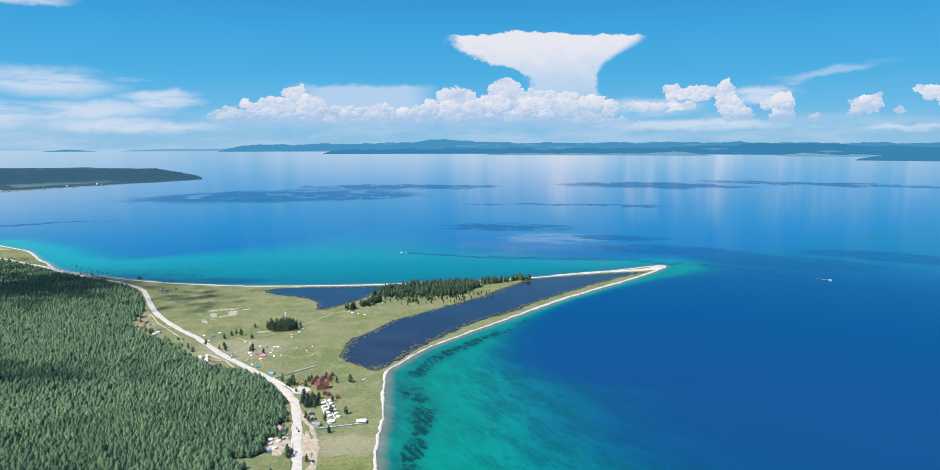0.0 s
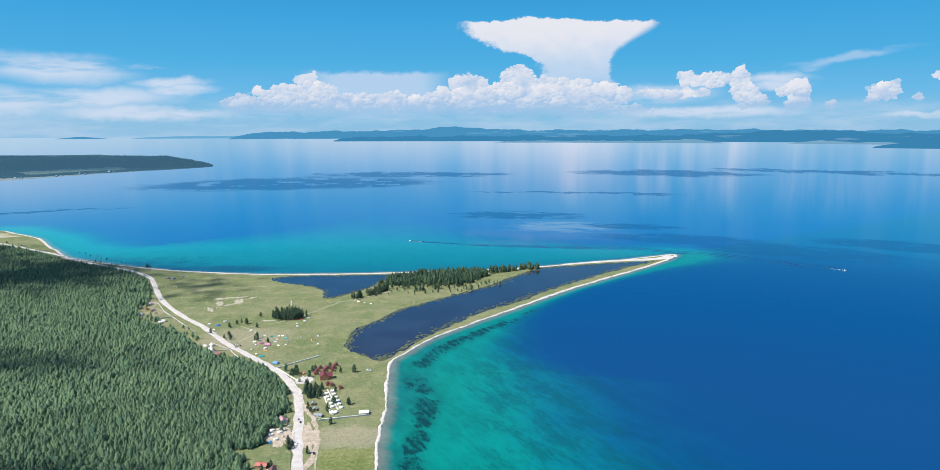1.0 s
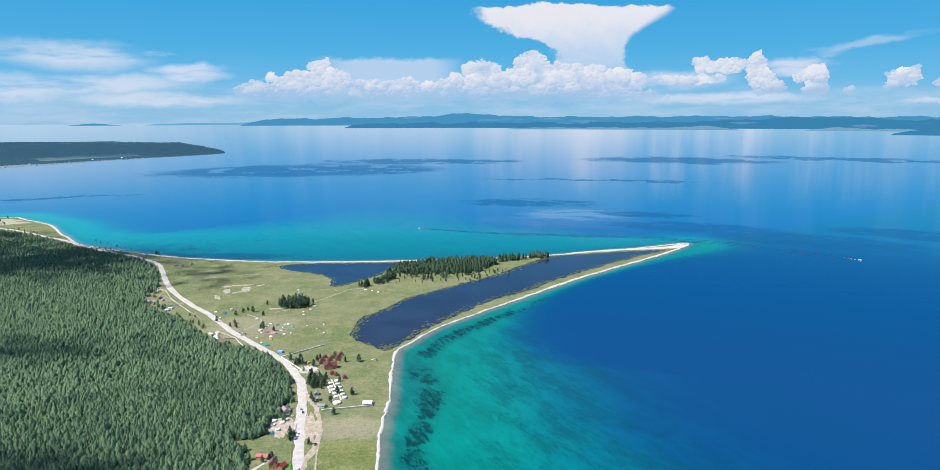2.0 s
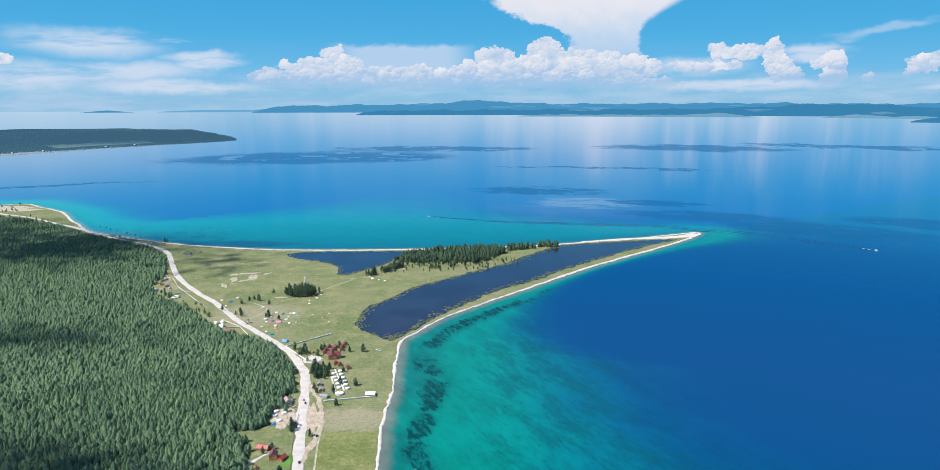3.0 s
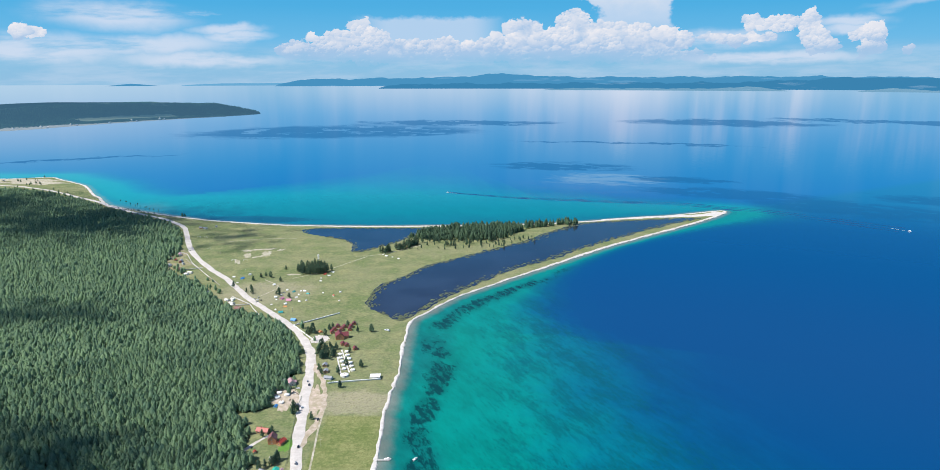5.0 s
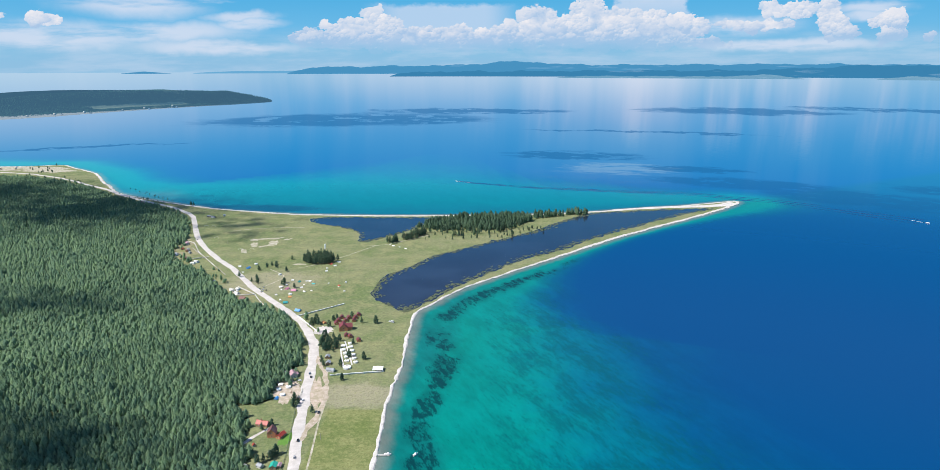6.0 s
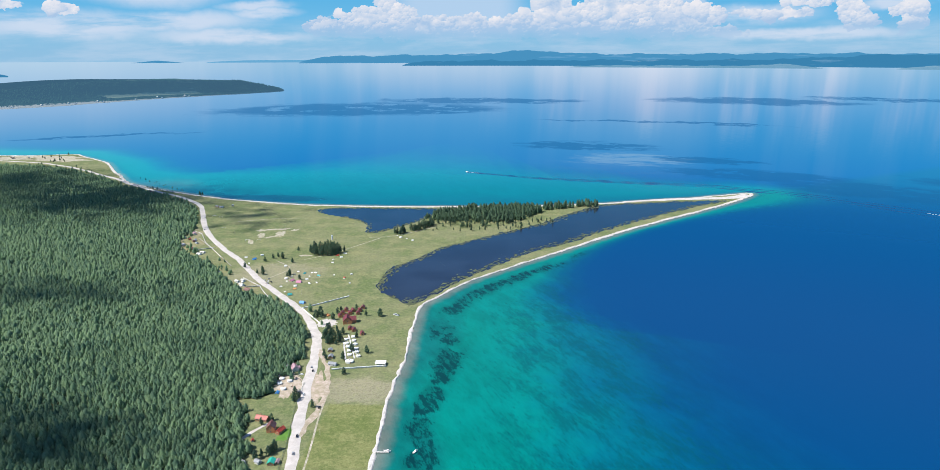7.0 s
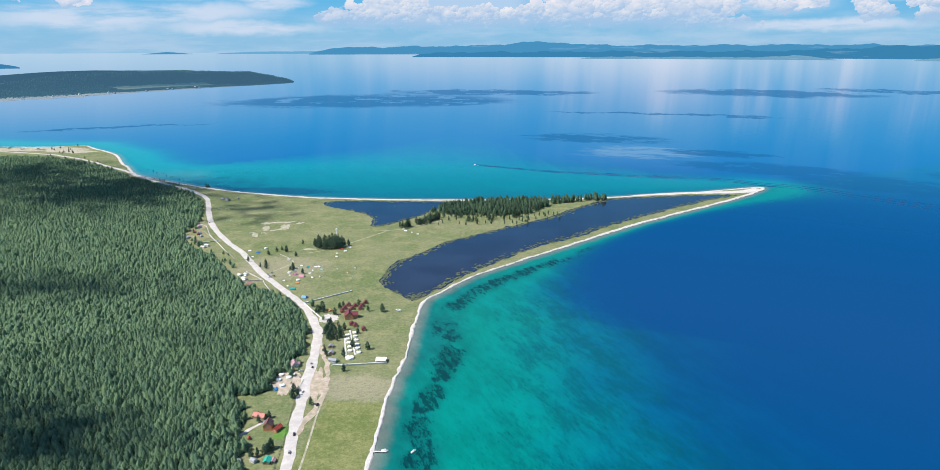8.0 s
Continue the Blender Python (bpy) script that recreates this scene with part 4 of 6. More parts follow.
wood_outline = np.concatenate([wood_line, FOREST_NORTH[-3:]])


floor_line = np.concatenate([wood_line, FOREST_NORTH[-3:]])
tagged(sheet("forest_floor", floor_line, 0.56, soil_material("forest_floor", (0.085, 0.10, 0.045), (0.045, 0.055, 0.025), 0.08)), "shaded mossy floor of the larch wood", "ground", kind="structure")


def grow_forest():
    r = np.random.RandomState(77)
    step = 3.3
    gx, gy = np.meshgrid(np.arange(-1900, -160, step), np.arange(390, 2110, step))
    gx, gy = gx.ravel(), gy.ravel()
    gx = gx + r.uniform(-0.5, 0.5, gx.shape) * step * 1.1
    gy = gy + r.uniform(-0.5, 0.5, gy.shape) * step * 1.1
    az = np.degrees(np.arctan2(gx, gy))
    dist = np.hypot(gx, gy)
    seen = (az > -45) | (dist < 700)
    # a loose fringe of trees stands out past the edge of the wood
    out, _ = nearest(gx, gy, wood_line[::2])
    clear = nearest(gx, gy, road_line)[0] > 10
    fringe = (out < 26) & clear & ~((gy > 960) & (gy < 1035)) & (r.uniform(0, 1, gx.shape) < 0.16 * np.exp(-out / 12)) & (gy > 700)
    ok = (inside(gx, gy, wood_outline) | fringe) & seen & (gy > 420 + 0.1 * np.abs(gx))
    thin = 1.0 - 0.46 * np.clip((dist - 850) / 900, 0, 1)
    ok &= r.uniform(0, 1, gx.shape) < thin * 0.97
    gx, gy, dist = gx[ok], gy[ok], dist[ok]
    stand = np.array([noise.noise((x * 0.02, y * 0.02, 0.0)) + 0.6 * noise.noise((x * 0.07, y * 0.07, 4.0)) for x, y in zip(gx, gy)])
    keep = r.uniform(0, 1, len(gx)) < 0.95 + 0.5 * np.clip(stand + 0.35, -1, 0)
    gx, gy, dist, stand = gx[keep], gy[keep], dist[keep], stand[keep]
    h = (r.normal(7.6, 2.2, len(gx)) + 1.5 * stand).clip(3.5, 14)
    near = dist < 900
    forest("near_woods", gx[near], gy[near], np.full(near.sum(), 0.4), h[near], [conifer(s, 26, 1.12) for s in range(10)], "dense larch and pine wood, green in the sun", 5)
    x, y, z = near_of(gx[~near], gy[~near])
    forest("far_woods", x, y, z + 0.4, h[~near] * 1.08, [conifer(s, 7, 1.15) for s in range(20, 28)], "dense larch wood reaching away along the shore", 6)


grow_forest()
head_land = headland()


# ---------------------------------------------------------------- builders of things
GROUND = 0.45


def box(bm, x0, y0, z0, x1, y1, z1, bevel=0.0):
    """A block between two corners, its edges rounded by bevel."""
    made = bmesh.ops.create_cube(bm, size=1.0)["verts"]
    for v in made:
        v.co = Vector((x0 + (v.co.x + 0.5) * (x1 - x0), y0 + (v.co.y + 0.5) * (y1 - y0), z0 + (v.co.z + 0.5) * (z1 - z0)))
    if bevel:
        edges = list({e for v in made for e in v.link_edges})
        bmesh.ops.bevel(bm, geom=edges, offset=bevel, segments=1, affect="EDGES")
    return bm


def block(x0, y0, z0, x1, y1, z1, bevel=0.0):
    return box(bmesh.new(), x0, y0, z0, x1, y1, z1, bevel)


def prism(outline, y0, y1):
    """A shape drawn in x and z, drawn out from y0 to y1."""
    bm = bmesh.new()
    a = [bm.verts.new((x, y0, z)) for x, z in outline]
    b = [bm.verts.new((x, y1, z)) for x, z in outline]
    bm.faces.new(a)
    bm.faces.new(b[::-1])
    for i in range(len(a)):
        j = (i + 1) % len(a)
        bm.faces.new((a[j], a[i], b[i], b[j]))
    bmesh.ops.recalc_face_normals(bm, faces=bm.faces)
    return bm


def turned(profile, sides=14):
    """A shape of revolution about z from pairs of radius and height."""
    bm = bmesh.new()
    rings = []
    for rad, z in profile:
        if rad < 1e-4:
            rings.append([bm.verts.new((0, 0, z))])
        else:
            rings.append([bm.verts.new((rad * math.cos(k * 2 * math.pi / sides), rad * math.sin(k * 2 * math.pi / sides), z)) for k in range(sides)])
    for lo, hi in zip(rings, rings[1:]):
        for k in range(sides):
            j = (k + 1) % sides
            ring = [lo[k % len(lo)], lo[j % len(lo)], hi[j % len(hi)], hi[k % len(hi)]]
            ring = list(dict.fromkeys(ring))
            if len(ring) > 2:
                bm.faces.new(ring)
    return bm


def thing(name, label, category, group=""):
    return tagged(new(name), label, category, group)


WHITE = painted("white_canvas", (0.82, 0.81, 0.78), 0.8, vary=0.06)
WHITEWASH = painted("white_paint", (0.80, 0.79, 0.76), 0.6, vary=0.06)
LOGS = painted("log_wall", (0.36, 0.23, 0.13), 0.8, scale=2.0)
ORANGE_LOGS = painted("varnished_log_wall", (0.55, 0.24, 0.12), 0.6)
RED_ROOF = painted("dark_red_roof", (0.17, 0.032, 0.040), 0.55)
SCARLET = painted("red_sheet_roof", (0.36, 0.055, 0.035), 0.5)
BROWN_ROOF = painted("brown_sheet_roof", (0.20, 0.085, 0.075), 0.5)
MAUVE_ROOF = painted("faded_pink_roof", (0.42, 0.26, 0.28), 0.5)
GREY_ROOF = painted("grey_sheet_roof", (0.30, 0.31, 0.33), 0.45)
GREEN_ROOF = painted("green_sheet_roof", (0.03, 0.42, 0.30), 0.4)
PINK_WALL = painted("pink_wall", (0.62, 0.32, 0.36), 0.7)
PALE_WALL = painted("pale_plaster", (0.62, 0.60, 0.56), 0.8)
GLASS = painted("window_glass", (0.05, 0.07, 0.09), 0.1, vary=0.02)
DOOR = painted("wooden_door", (0.26, 0.14, 0.08), 0.6)
BRICK = painted("brick_chimney", (0.34, 0.15, 0.11), 0.9)
BLUE_TARP = painted("blue_tarpaulin", (0.07, 0.28, 0.62), 0.5)
TEAL_TARP = painted("teal_tarpaulin", (0.04, 0.36, 0.36), 0.5)
PINK_TARP = painted("pink_fabric", (0.66, 0.26, 0.38), 0.7)
ORANGE_TARP = painted("orange_fabric", (0.66, 0.28, 0.10), 0.7)
RED_TARP = painted("red_fabric", (0.60, 0.10, 0.06), 0.7)
TIMBER = painted("grey_timber", (0.34, 0.31, 0.27), 0.9)
FENCE_GREEN = painted("green_fence", (0.14, 0.20, 0.13), 0.7)
RUBBER = painted("tyre_rubber", (0.02, 0.02, 0.02), 0.9)
CAR_DARK = painted("dark_car_paint", (0.025, 0.028, 0.035), 0.25)
CAR_WHITE = painted("white_car_paint", (0.75, 0.76, 0.77), 0.25)
CAR_GREY = painted("silver_car_paint", (0.38, 0.40, 0.42), 0.3, 0.4)


def house(x, y, turn, wide, long, eaves, rise, wall_mat, roof_mat, label, name="house", group="", chimney=False, porch=False, wing=0.0):
    """A gabled house: log or plank walls, two roof slopes, a door, windows; at choice a chimney, a porch and a cross wing."""
    root = thing(name, label, "house", group)
    w, l = wide / 2, long / 2
    part("wall", prism([(-w, 0), (w, 0), (w, eaves), (0, eaves + rise * 0.97), (-w, eaves)], -l, l), wall_mat, root)
    over, thick = 0.45, 0.16
    slope = rise / w
    for s in (-1, 1):
        bm = prism([(0, eaves + rise), (s * (w + over), eaves - over * slope), (s * (w + over), eaves - over * slope + thick), (0, eaves + rise + thick)], -l - over, l + over)
        part("roof", bm, roof_mat, root)
    part("ridge_cap", block(-0.18, -l - over - 0.02, eaves + rise + thick - 0.05, 0.18, l + over + 0.02, eaves + rise + thick + 0.07), roof_mat, root)
    part("door", block(w - 0.05, -0.5, 0.1, w + 0.07, 0.5, 2.05, 0.02), DOOR, root)
    for yy in ((-l * 0.55, l * 0.55) if long > 5 else (l * 0.6,)):
        for s in (-1, 1):
            win = part("window", block(min(s * w, s * (w + 0.06)) - 0.03, yy - 0.55, 1.0, max(s * w, s * (w + 0.06)) + 0.03, yy + 0.55, 2.0), WHITEWASH, root)
            part("pane", block(min(s * (w + 0.08), s * (w + 0.12)), yy - 0.45, 1.08, max(s * (w + 0.08), s * (w + 0.12)), yy + 0.45, 1.92), GLASS, win)
    win = part("window", block(-0.5, -l - 0.07, 1.0, 0.5, -l + 0.03, 2.0), WHITEWASH, root)
    part("pane", block(-0.4, -l - 0.11, 1.08, 0.4, -l - 0.08, 1.92), GLASS, win)
    if eaves > 3.6:
        win = part("window", block(-0.5, -l - 0.07, eaves - 0.9, 0.5, -l + 0.03, eaves + 0.2), WHITEWASH, root)
        part("pane", block(-0.4, -l - 0.11, eaves - 0.82, 0.4, -l - 0.08, eaves + 0.12), GLASS, win)
    if chimney:
        part("chimney", block(w * 0.3, l * 0.3, eaves, w * 0.3 + 0.6, l * 0.3 + 0.6, eaves + rise + 1.0, 0.03), BRICK, root)
    if porch:
        deck = part("porch", block(w + 0.02, -l * 0.6, 0.0, w + 1.8, l * 0.6, 0.3), TIMBER, root)
        for yy in (-l * 0.55, l * 0.55):
            part("post", block(w + 1.55, yy - 0.07, 0.3, w + 1.69, yy + 0.07, eaves - 0.35), TIMBER, deck)
        part("porch_roof", prism([(w + 0.1, eaves - 0.05), (w + 2.0, eaves - 0.4), (w + 2.0, eaves - 0.28), (w + 0.1, eaves + 0.07)], -l * 0.62, l * 0.62), roof_mat, root)
    if wing:
        w2 = w * 0.75
        bm = prism([(-w2, 0), (w2, 0), (w2, eaves * 0.95), (0, eaves * 0.95 + rise * 0.8), (-w2, eaves * 0.95)], 0, w + wing)
        bm.transform(Matrix.Rotation(radians(-90), 4, "Z"))
        part("wing", bm, wall_mat, root)
        for s in (-1, 1):
            e2, r2 = eaves * 0.95, rise * 0.8
            bm = prism([(0, e2 + r2), (s * (w2 + over), e2 - over * r2 / w2), (s * (w2 + over), e2 - over * r2 / w2 + thick), (0, e2 + r2 + thick)], 0, w + wing + over)
            bm.transform(Matrix.Rotation(radians(-90), 4, "Z"))
            part("wing_roof", bm, roof_mat, root)
    root.matrix_basis = pose(x, y, GROUND, 0, 0, turn)
    return root


def ger(diameter, label, group):
    """A felt ger: low round wall, shallow cone of a roof, crown ring, painted door and two girth ropes."""
    root = thing("ger", label, "ger", group)
    r = diameter / 2
    part("wall", turned([(r * 1.0, 0), (r, 1.5)], 16), WHITE, root)
    part("roof", turned([(r * 1.05, 1.42), (r * 1.04, 1.55), (r * 0.55, 2.15), (r * 0.16, 2.55), (0, 2.58)], 16), WHITE, root)
    part("crown_ring", turned([(r * 0.17, 2.5), (r * 0.17, 2.66), (r * 0.12, 2.68), (0, 2.62)], 10), DOOR, root, "dark wooden crown ring")
    part("door", block(r - 0.12, -0.45, 0.05, r + 0.08, 0.45, 1.4, 0.02), ORANGE_LOGS, root, "orange wooden door")
    for z in (0.45, 1.05):
        part("rope", turned([(r + 0.02, z), (r + 0.05, z + 0.03), (r + 0.02, z + 0.06)], 16), TIMBER, root)
    return root


def tent(size, mat, label, category="tent"):
    """A ridge tent: two sloping sides on a low wall, a door flap and a pole at each end."""
    root = thing("tent", label, category)
    w, l, h = size * 0.5, size * 0.68, size * 0.55
    part("body", prism([(-w, 0), (w, 0), (w * 0.92, h * 0.35), (0, h), (-w * 0.92, h * 0.35)], -l, l), mat, root)
    part("fly", prism([(-w * 1.1, h * 0.28), (0, h * 1.02), (w * 1.1, h * 0.28), (w * 1.1, h * 0.33), (0, h * 1.08), (-w * 1.1, h * 0.33)], -l * 1.05, l * 1.05), mat, root)
    part("door_flap", prism([(-w * 0.3, 0.02), (w * 0.3, 0.02), (0, h * 0.8)], -l - 0.05, -l + 0.02), TIMBER, root)
    for s in (-1, 1):
        bm = turned([(0.04, 0), (0.04, h * 1.12), (0, h * 1.13)], 6)
        bm.transform(Matrix.Translation((0, s * l * 1.07, 0)))
        part("pole", bm, TIMBER, root)
    return root


def car(mat, label, long=4.4):
    root = thing("car", label, "car")
    k = long / 4.4
    part("body", prism([(-0.88, 0.35), (0.88, 0.35), (0.92, 0.7), (0.84, 1.0), (-0.84, 1.0), (-0.92, 0.7)], -2.2 * k, 2.2 * k), mat, root)
    part("cabin", prism([(-0.82, 1.0), (0.82, 1.0), (0.64, 1.5), (-0.64, 1.5)], -1.9 * k, 0.8 * k), GLASS, root, "dark window glass")
    part("roof", block(-0.64, -1.8 * k, 1.5, 0.64, 0.6 * k, 1.58, 0.02), mat, root)
    for sx, sy in itertools.product((-1, 1), (-1.35, 1.35)):
        bm = turned([(0.0, -0.11), (0.33, -0.11), (0.33, 0.11), (0.0, 0.11)], 12)
        bm.transform(Matrix.Translation((sx * 0.82, sy * k, 0.33)) @ Matrix.Rotation(radians(90), 4, "Y"))
        part("wheel", bm, RUBBER, root)
    for s in (-1, 1):
        part("headlight", block(s * 0.6 - 0.17, 2.18 * k, 0.62, s * 0.6 + 0.17, 2.23 * k, 0.82), WHITEWASH, root)
    return root


def pole(high=8.0):
    root = thing("power_pole", "weathered grey wooden power pole in the grass", "pole", "power poles along the meadow")
    part("post", turned([(0.16, 0), (0.11, high), (0, high)], 8), TIMBER, root)
    part("crossarm", block(-0.9, -0.07, high - 0.75, 0.9, 0.07, high - 0.6), TIMBER, root)
    for s in (-0.75, 0.0, 0.75):
        bm = turned([(0.06, 0), (0.08, 0.08), (0.04, 0.2), (0, 0.2)], 6)
        bm.transform(Matrix.Translation((s, 0, high - 0.6)))
        part("insulator", bm, WHITEWASH, root)
    return root


def fence(points, high, gap, mat, label, board=True):
    """A fence along a line: posts, and between them either boards or two rails."""
    root = thing("fence", label, "fence")
    line = [np.array(p, float) for p in points]
    made = {}
    for a, b in zip(line, line[1:]):
        n = max(1, int(round(np.linalg.norm(b - a) / gap)))
        step = (b - a) / n
        turn = math.degrees(math.atan2(step[1], step[0]))
        run = float(np.linalg.norm(step))
        for k in range(n + (b is line[-1])):
            p = a + step * k
            if "post" not in made:
                post = part("post", block(-0.1, -0.1, 0, 0.1, 0.1, high + 0.15, 0.02), mat, root)
                made["post"] = post.data
            else:
                post = new("post", made["post"])
                post.parent = root
            post.matrix_basis = pose(p[0], p[1], GROUND, 0, 0, turn)
        key = round(run, 3)
        for k in range(n):
            p = a + step * k
            if board:
                # cap added far wider than a plank, to look white from the camera
                if ("cap", key) not in made:
                    cap = part("cap", block(-0.05, -0.55, high + 0.152, run + 0.05, 0.55, high + 0.25), mat, root)
                    made["cap", key] = cap.data
                else:
                    cap = new("cap", made["cap", key])
                    cap.parent = root
                cap.matrix_basis = pose(p[0], p[1], GROUND, 0, 0, turn)
            for z0, z1 in (((0.12, high),) if board else ((high * 0.35, high * 0.47), (high * 0.8, high * 0.92))):
                if (key, z0) not in made:
                    rail = part("board" if board else "rail", block(0.1, -0.04, z0, run - 0.1, 0.04, z1), mat, root)
                    made[key, z0] = rail.data
                else:
                    rail = new("board" if board else "rail", made[key, z0])
                    rail.parent = root
                rail.matrix_basis = pose(p[0], p[1], GROUND, 0, 0, turn)
    return root


def tree(seed, high, wide, label="green larch standing in the grass", name="larch_tree", group="trees on the meadow", clumps=70):
    """A conifer: tapered trunk, limbs, and a crown of many small clumps of needles with gaps between them."""
    r = random.Random(seed)
    root = thing(name, label, "tree", group)
    part("trunk", turned([(high * 0.022 + 0.05, -0.1), (high * 0.014, high * 0.5), (0.03, high * 0.93), (0, high * 0.94)], 7), BARK, root)
    limbs, crown = bmesh.new(), bmesh.new()
    for k in range(clumps):
        f = (k + r.random()) / clumps
        z = high * (0.16 + 0.82 * f)
        rad = wide / 2 * math.sin(math.pi * (0.30 + 0.67 * f)) ** 0.8 * r.uniform(0.35, 1.12)
        a = k * 2.4 + r.uniform(-0.5, 0.5)
        c = Vector((rad * math.cos(a), rad * math.sin(a), z))
        size = wide * r.uniform(0.13, 0.22) * (1.05 - 0.5 * f)
        ring = [crown.verts.new(c + Vector((size * math.cos(j * 1.2566 + k) * r.uniform(0.7, 1.3), size * math.sin(j * 1.2566 + k) * r.uniform(0.7, 1.3), -size * r.uniform(0.1, 0.6)))) for j in range(5)]
        tip = crown.verts.new(c + Vector((0, 0, size * r.uniform(0.7, 1.2))))
        foot = crown.verts.new(c - Vector((0, 0, size * 0.8)))
        for j in range(5):
            crown.faces.new((ring[j], ring[(j + 1) % 5], tip))
            crown.faces.new((ring[(j + 1) % 5], ring[j], foot))
        if k % 4 == 0 and f < 0.85:
            t = 0.05 * high / 10
            b = [limbs.verts.new((0, 0, z - 0.1 * high * 0.3 + q)) for q in (-t, t)]
            e = limbs.verts.new(c)
            d = limbs.verts.new((t * math.sin(a), -t * math.cos(a), z - 0.03 * high))
            limbs.faces.new((b[0], b[1], e)), limbs.faces.new((b[1], d, e)), limbs.faces.new((d, b[0], e))
    part("bough", limbs, BARK, root)
    shade = part("crown", crown, DARK_NEEDLES, root).data.attributes.new("tint", "FLOAT", "POINT")
    shade.data.foreach_set("value", np.full(len(shade.data), 0.2, np.float32))
    return root


def spread(made, places, zs=GROUND, seed=1, turn=None, scale=(0.8, 1.25)):
    """Puts things at places: the first of each kind is moved, the others are copies."""
    r = random.Random(seed)
    fresh = [True] * len(made)
    for k, (x, y) in enumerate(places):
        j = k % len(made)
        s = r.uniform(*scale)
        m = pose(x, y, zs, 0, 0, r.uniform(0, 360) if turn is None else turn + r.uniform(-8, 8)) @ Matrix.Scale(s, 4)
        if fresh[j]:
            made[j].matrix_basis = m
            fresh[j] = False
        else:
            copy_thing(made[j], m)


def patch(name, x, y, rx, ry, turn, mat, label, category, z=0.53, seed=1, wobble=0.25):
    """A flat patch of other ground with an uneven outline."""
    r = np.random.RandomState(seed)
    a = np.linspace(0, 2 * math.pi, 150, endpoint=False)
    k = 1 + wobble * sum(r.normal(0, 1) / n * np.cos(n * a + r.uniform(0, 6.28)) for n in range(2, 9))
    k += sum(r.normal(0, 0.35) / n * np.cos(n * a + r.uniform(0, 6.28)) for n in range(9, 48))
    k = np.clip(k, 0.25, 1.9)
    c, s = math.cos(radians(turn)), math.sin(radians(turn))
    px, py = rx * k * np.cos(a), ry * k * np.sin(a)
    ob = sheet(name, np.stack([x + px * c - py * s, y + px * s + py * c], 1), z, mat)
    return tagged(ob, label, category, kind="structure")


# ---------------------------------------------------------------- ground patches
BARE = soil_material("bare_pale_ground", (0.55, 0.50, 0.42), (0.30, 0.28, 0.18), 0.12)
DRY = soil_material("dry_trodden_turf", (0.34, 0.29, 0.20), (0.18, 0.19, 0.075), 0.06)
REDDISH = soil_material("reddish_dirt", (0.58, 0.46, 0.39), (0.33, 0.29, 0.19), 0.14)
LAWN = soil_material("bright_lawn", (0.13, 0.27, 0.05), (0.10, 0.21, 0.04), 0.2)
for k, (x, y, rx, ry) in enumerate(((-450, 1292, 8, 14), (-417, 1306, 9, 20), (-436, 1340, 26, 6), (-462, 1330, 10, 8), (-424, 1286, 13, 6), (-398, 1336, 8, 5))):
    patch("bare_ground", x, y, rx, ry, 10 * k, BARE, "bare pale sand in the meadow", "bare ground", seed=3 + k, wobble=0.45, z=0.53 + 0.02 * k)
patch("bare_ground", -454, 1246, 5, 17, 25, BARE, "bare pale strip between two frames", "bare ground", seed=5)
patch("bare_ground", -325, 1163, 12, 4.5, 5, BARE, "bare pale strip beside the grove", "bare ground", seed=6)
patch("bare_ground", -207, 861, 11, 16, 10, ROAD, "trodden pale yard of the camp", "bare ground", seed=7, wobble=0.15)
patch("bare_ground", -170, 686, 8, 34, 12, REDDISH, "worn reddish dirt between road and track", "bare ground", seed=8, wobble=0.2, z=0.56)
patch("bare_ground", -203, 690, 14, 28, 10, DIRT, "trodden yard by the wood", "bare ground", seed=12)
patch("bare_ground", -600, 1300, 26, 60, 25, DRY, "trodden ground below the wood", "bare ground", seed=13)
patch("bare_ground", -560, 1222, 24, 40, 35, DRY, "trodden ground below the wood", "bare ground", seed=14, z=0.55)
patch("bare_ground", -366, 1000, 17, 30, 35, DRY, "trodden yard by the road", "bare ground", seed=15)
patch("lawn", -175, 592, 5, 11, -8, LAWN, "bright green watered lawn by the house", "lawn", seed=18)
patch("bare_ground", -1470, 2215, 90, 40, -15, BARE, "sandy ground of the cape", "bare ground", seed=20, z=0.60)
patch("bare_ground", -1560, 2270, 140, 26, -3, BARE, "sandy ground of the cape", "bare ground", seed=21, z=0.70)
patch("bare_ground", -1750, 2230, 200, 30, -3, BARE, "sandy ground of the cape", "bare ground", seed=22, z=0.80)
tip_line = spline([(300, 1646), (400, 1679), (470, 1694), (540, 1706), (585, 1722), (622, 1752)], 5.0)
tagged(ribbon("sand_bar", tip_line, np.linspace(6, 12, len(tip_line)), np.linspace(8, 18, len(tip_line)) + jitter(len(tip_line), 1.5, 53), (0.6, 0.95, 1.0, 0.95, 0.6), SAND), "broad white sand at the tip of the spit", "beach", kind="structure")
path_line = spline([(-228, 560), (-219, 573), (-213, 583), (-207, 596), (-200, 607), (-196, 612)], 3.0)
tagged(ribbon("footpath", path_line, 2.0 + jitter(len(path_line), 0.3, 51), 2.0 + jitter(len(path_line), 0.3, 52), (0.6, 0.66, 0.6), ROAD), "pale trodden path from the wood to the house", "path", kind="structure")
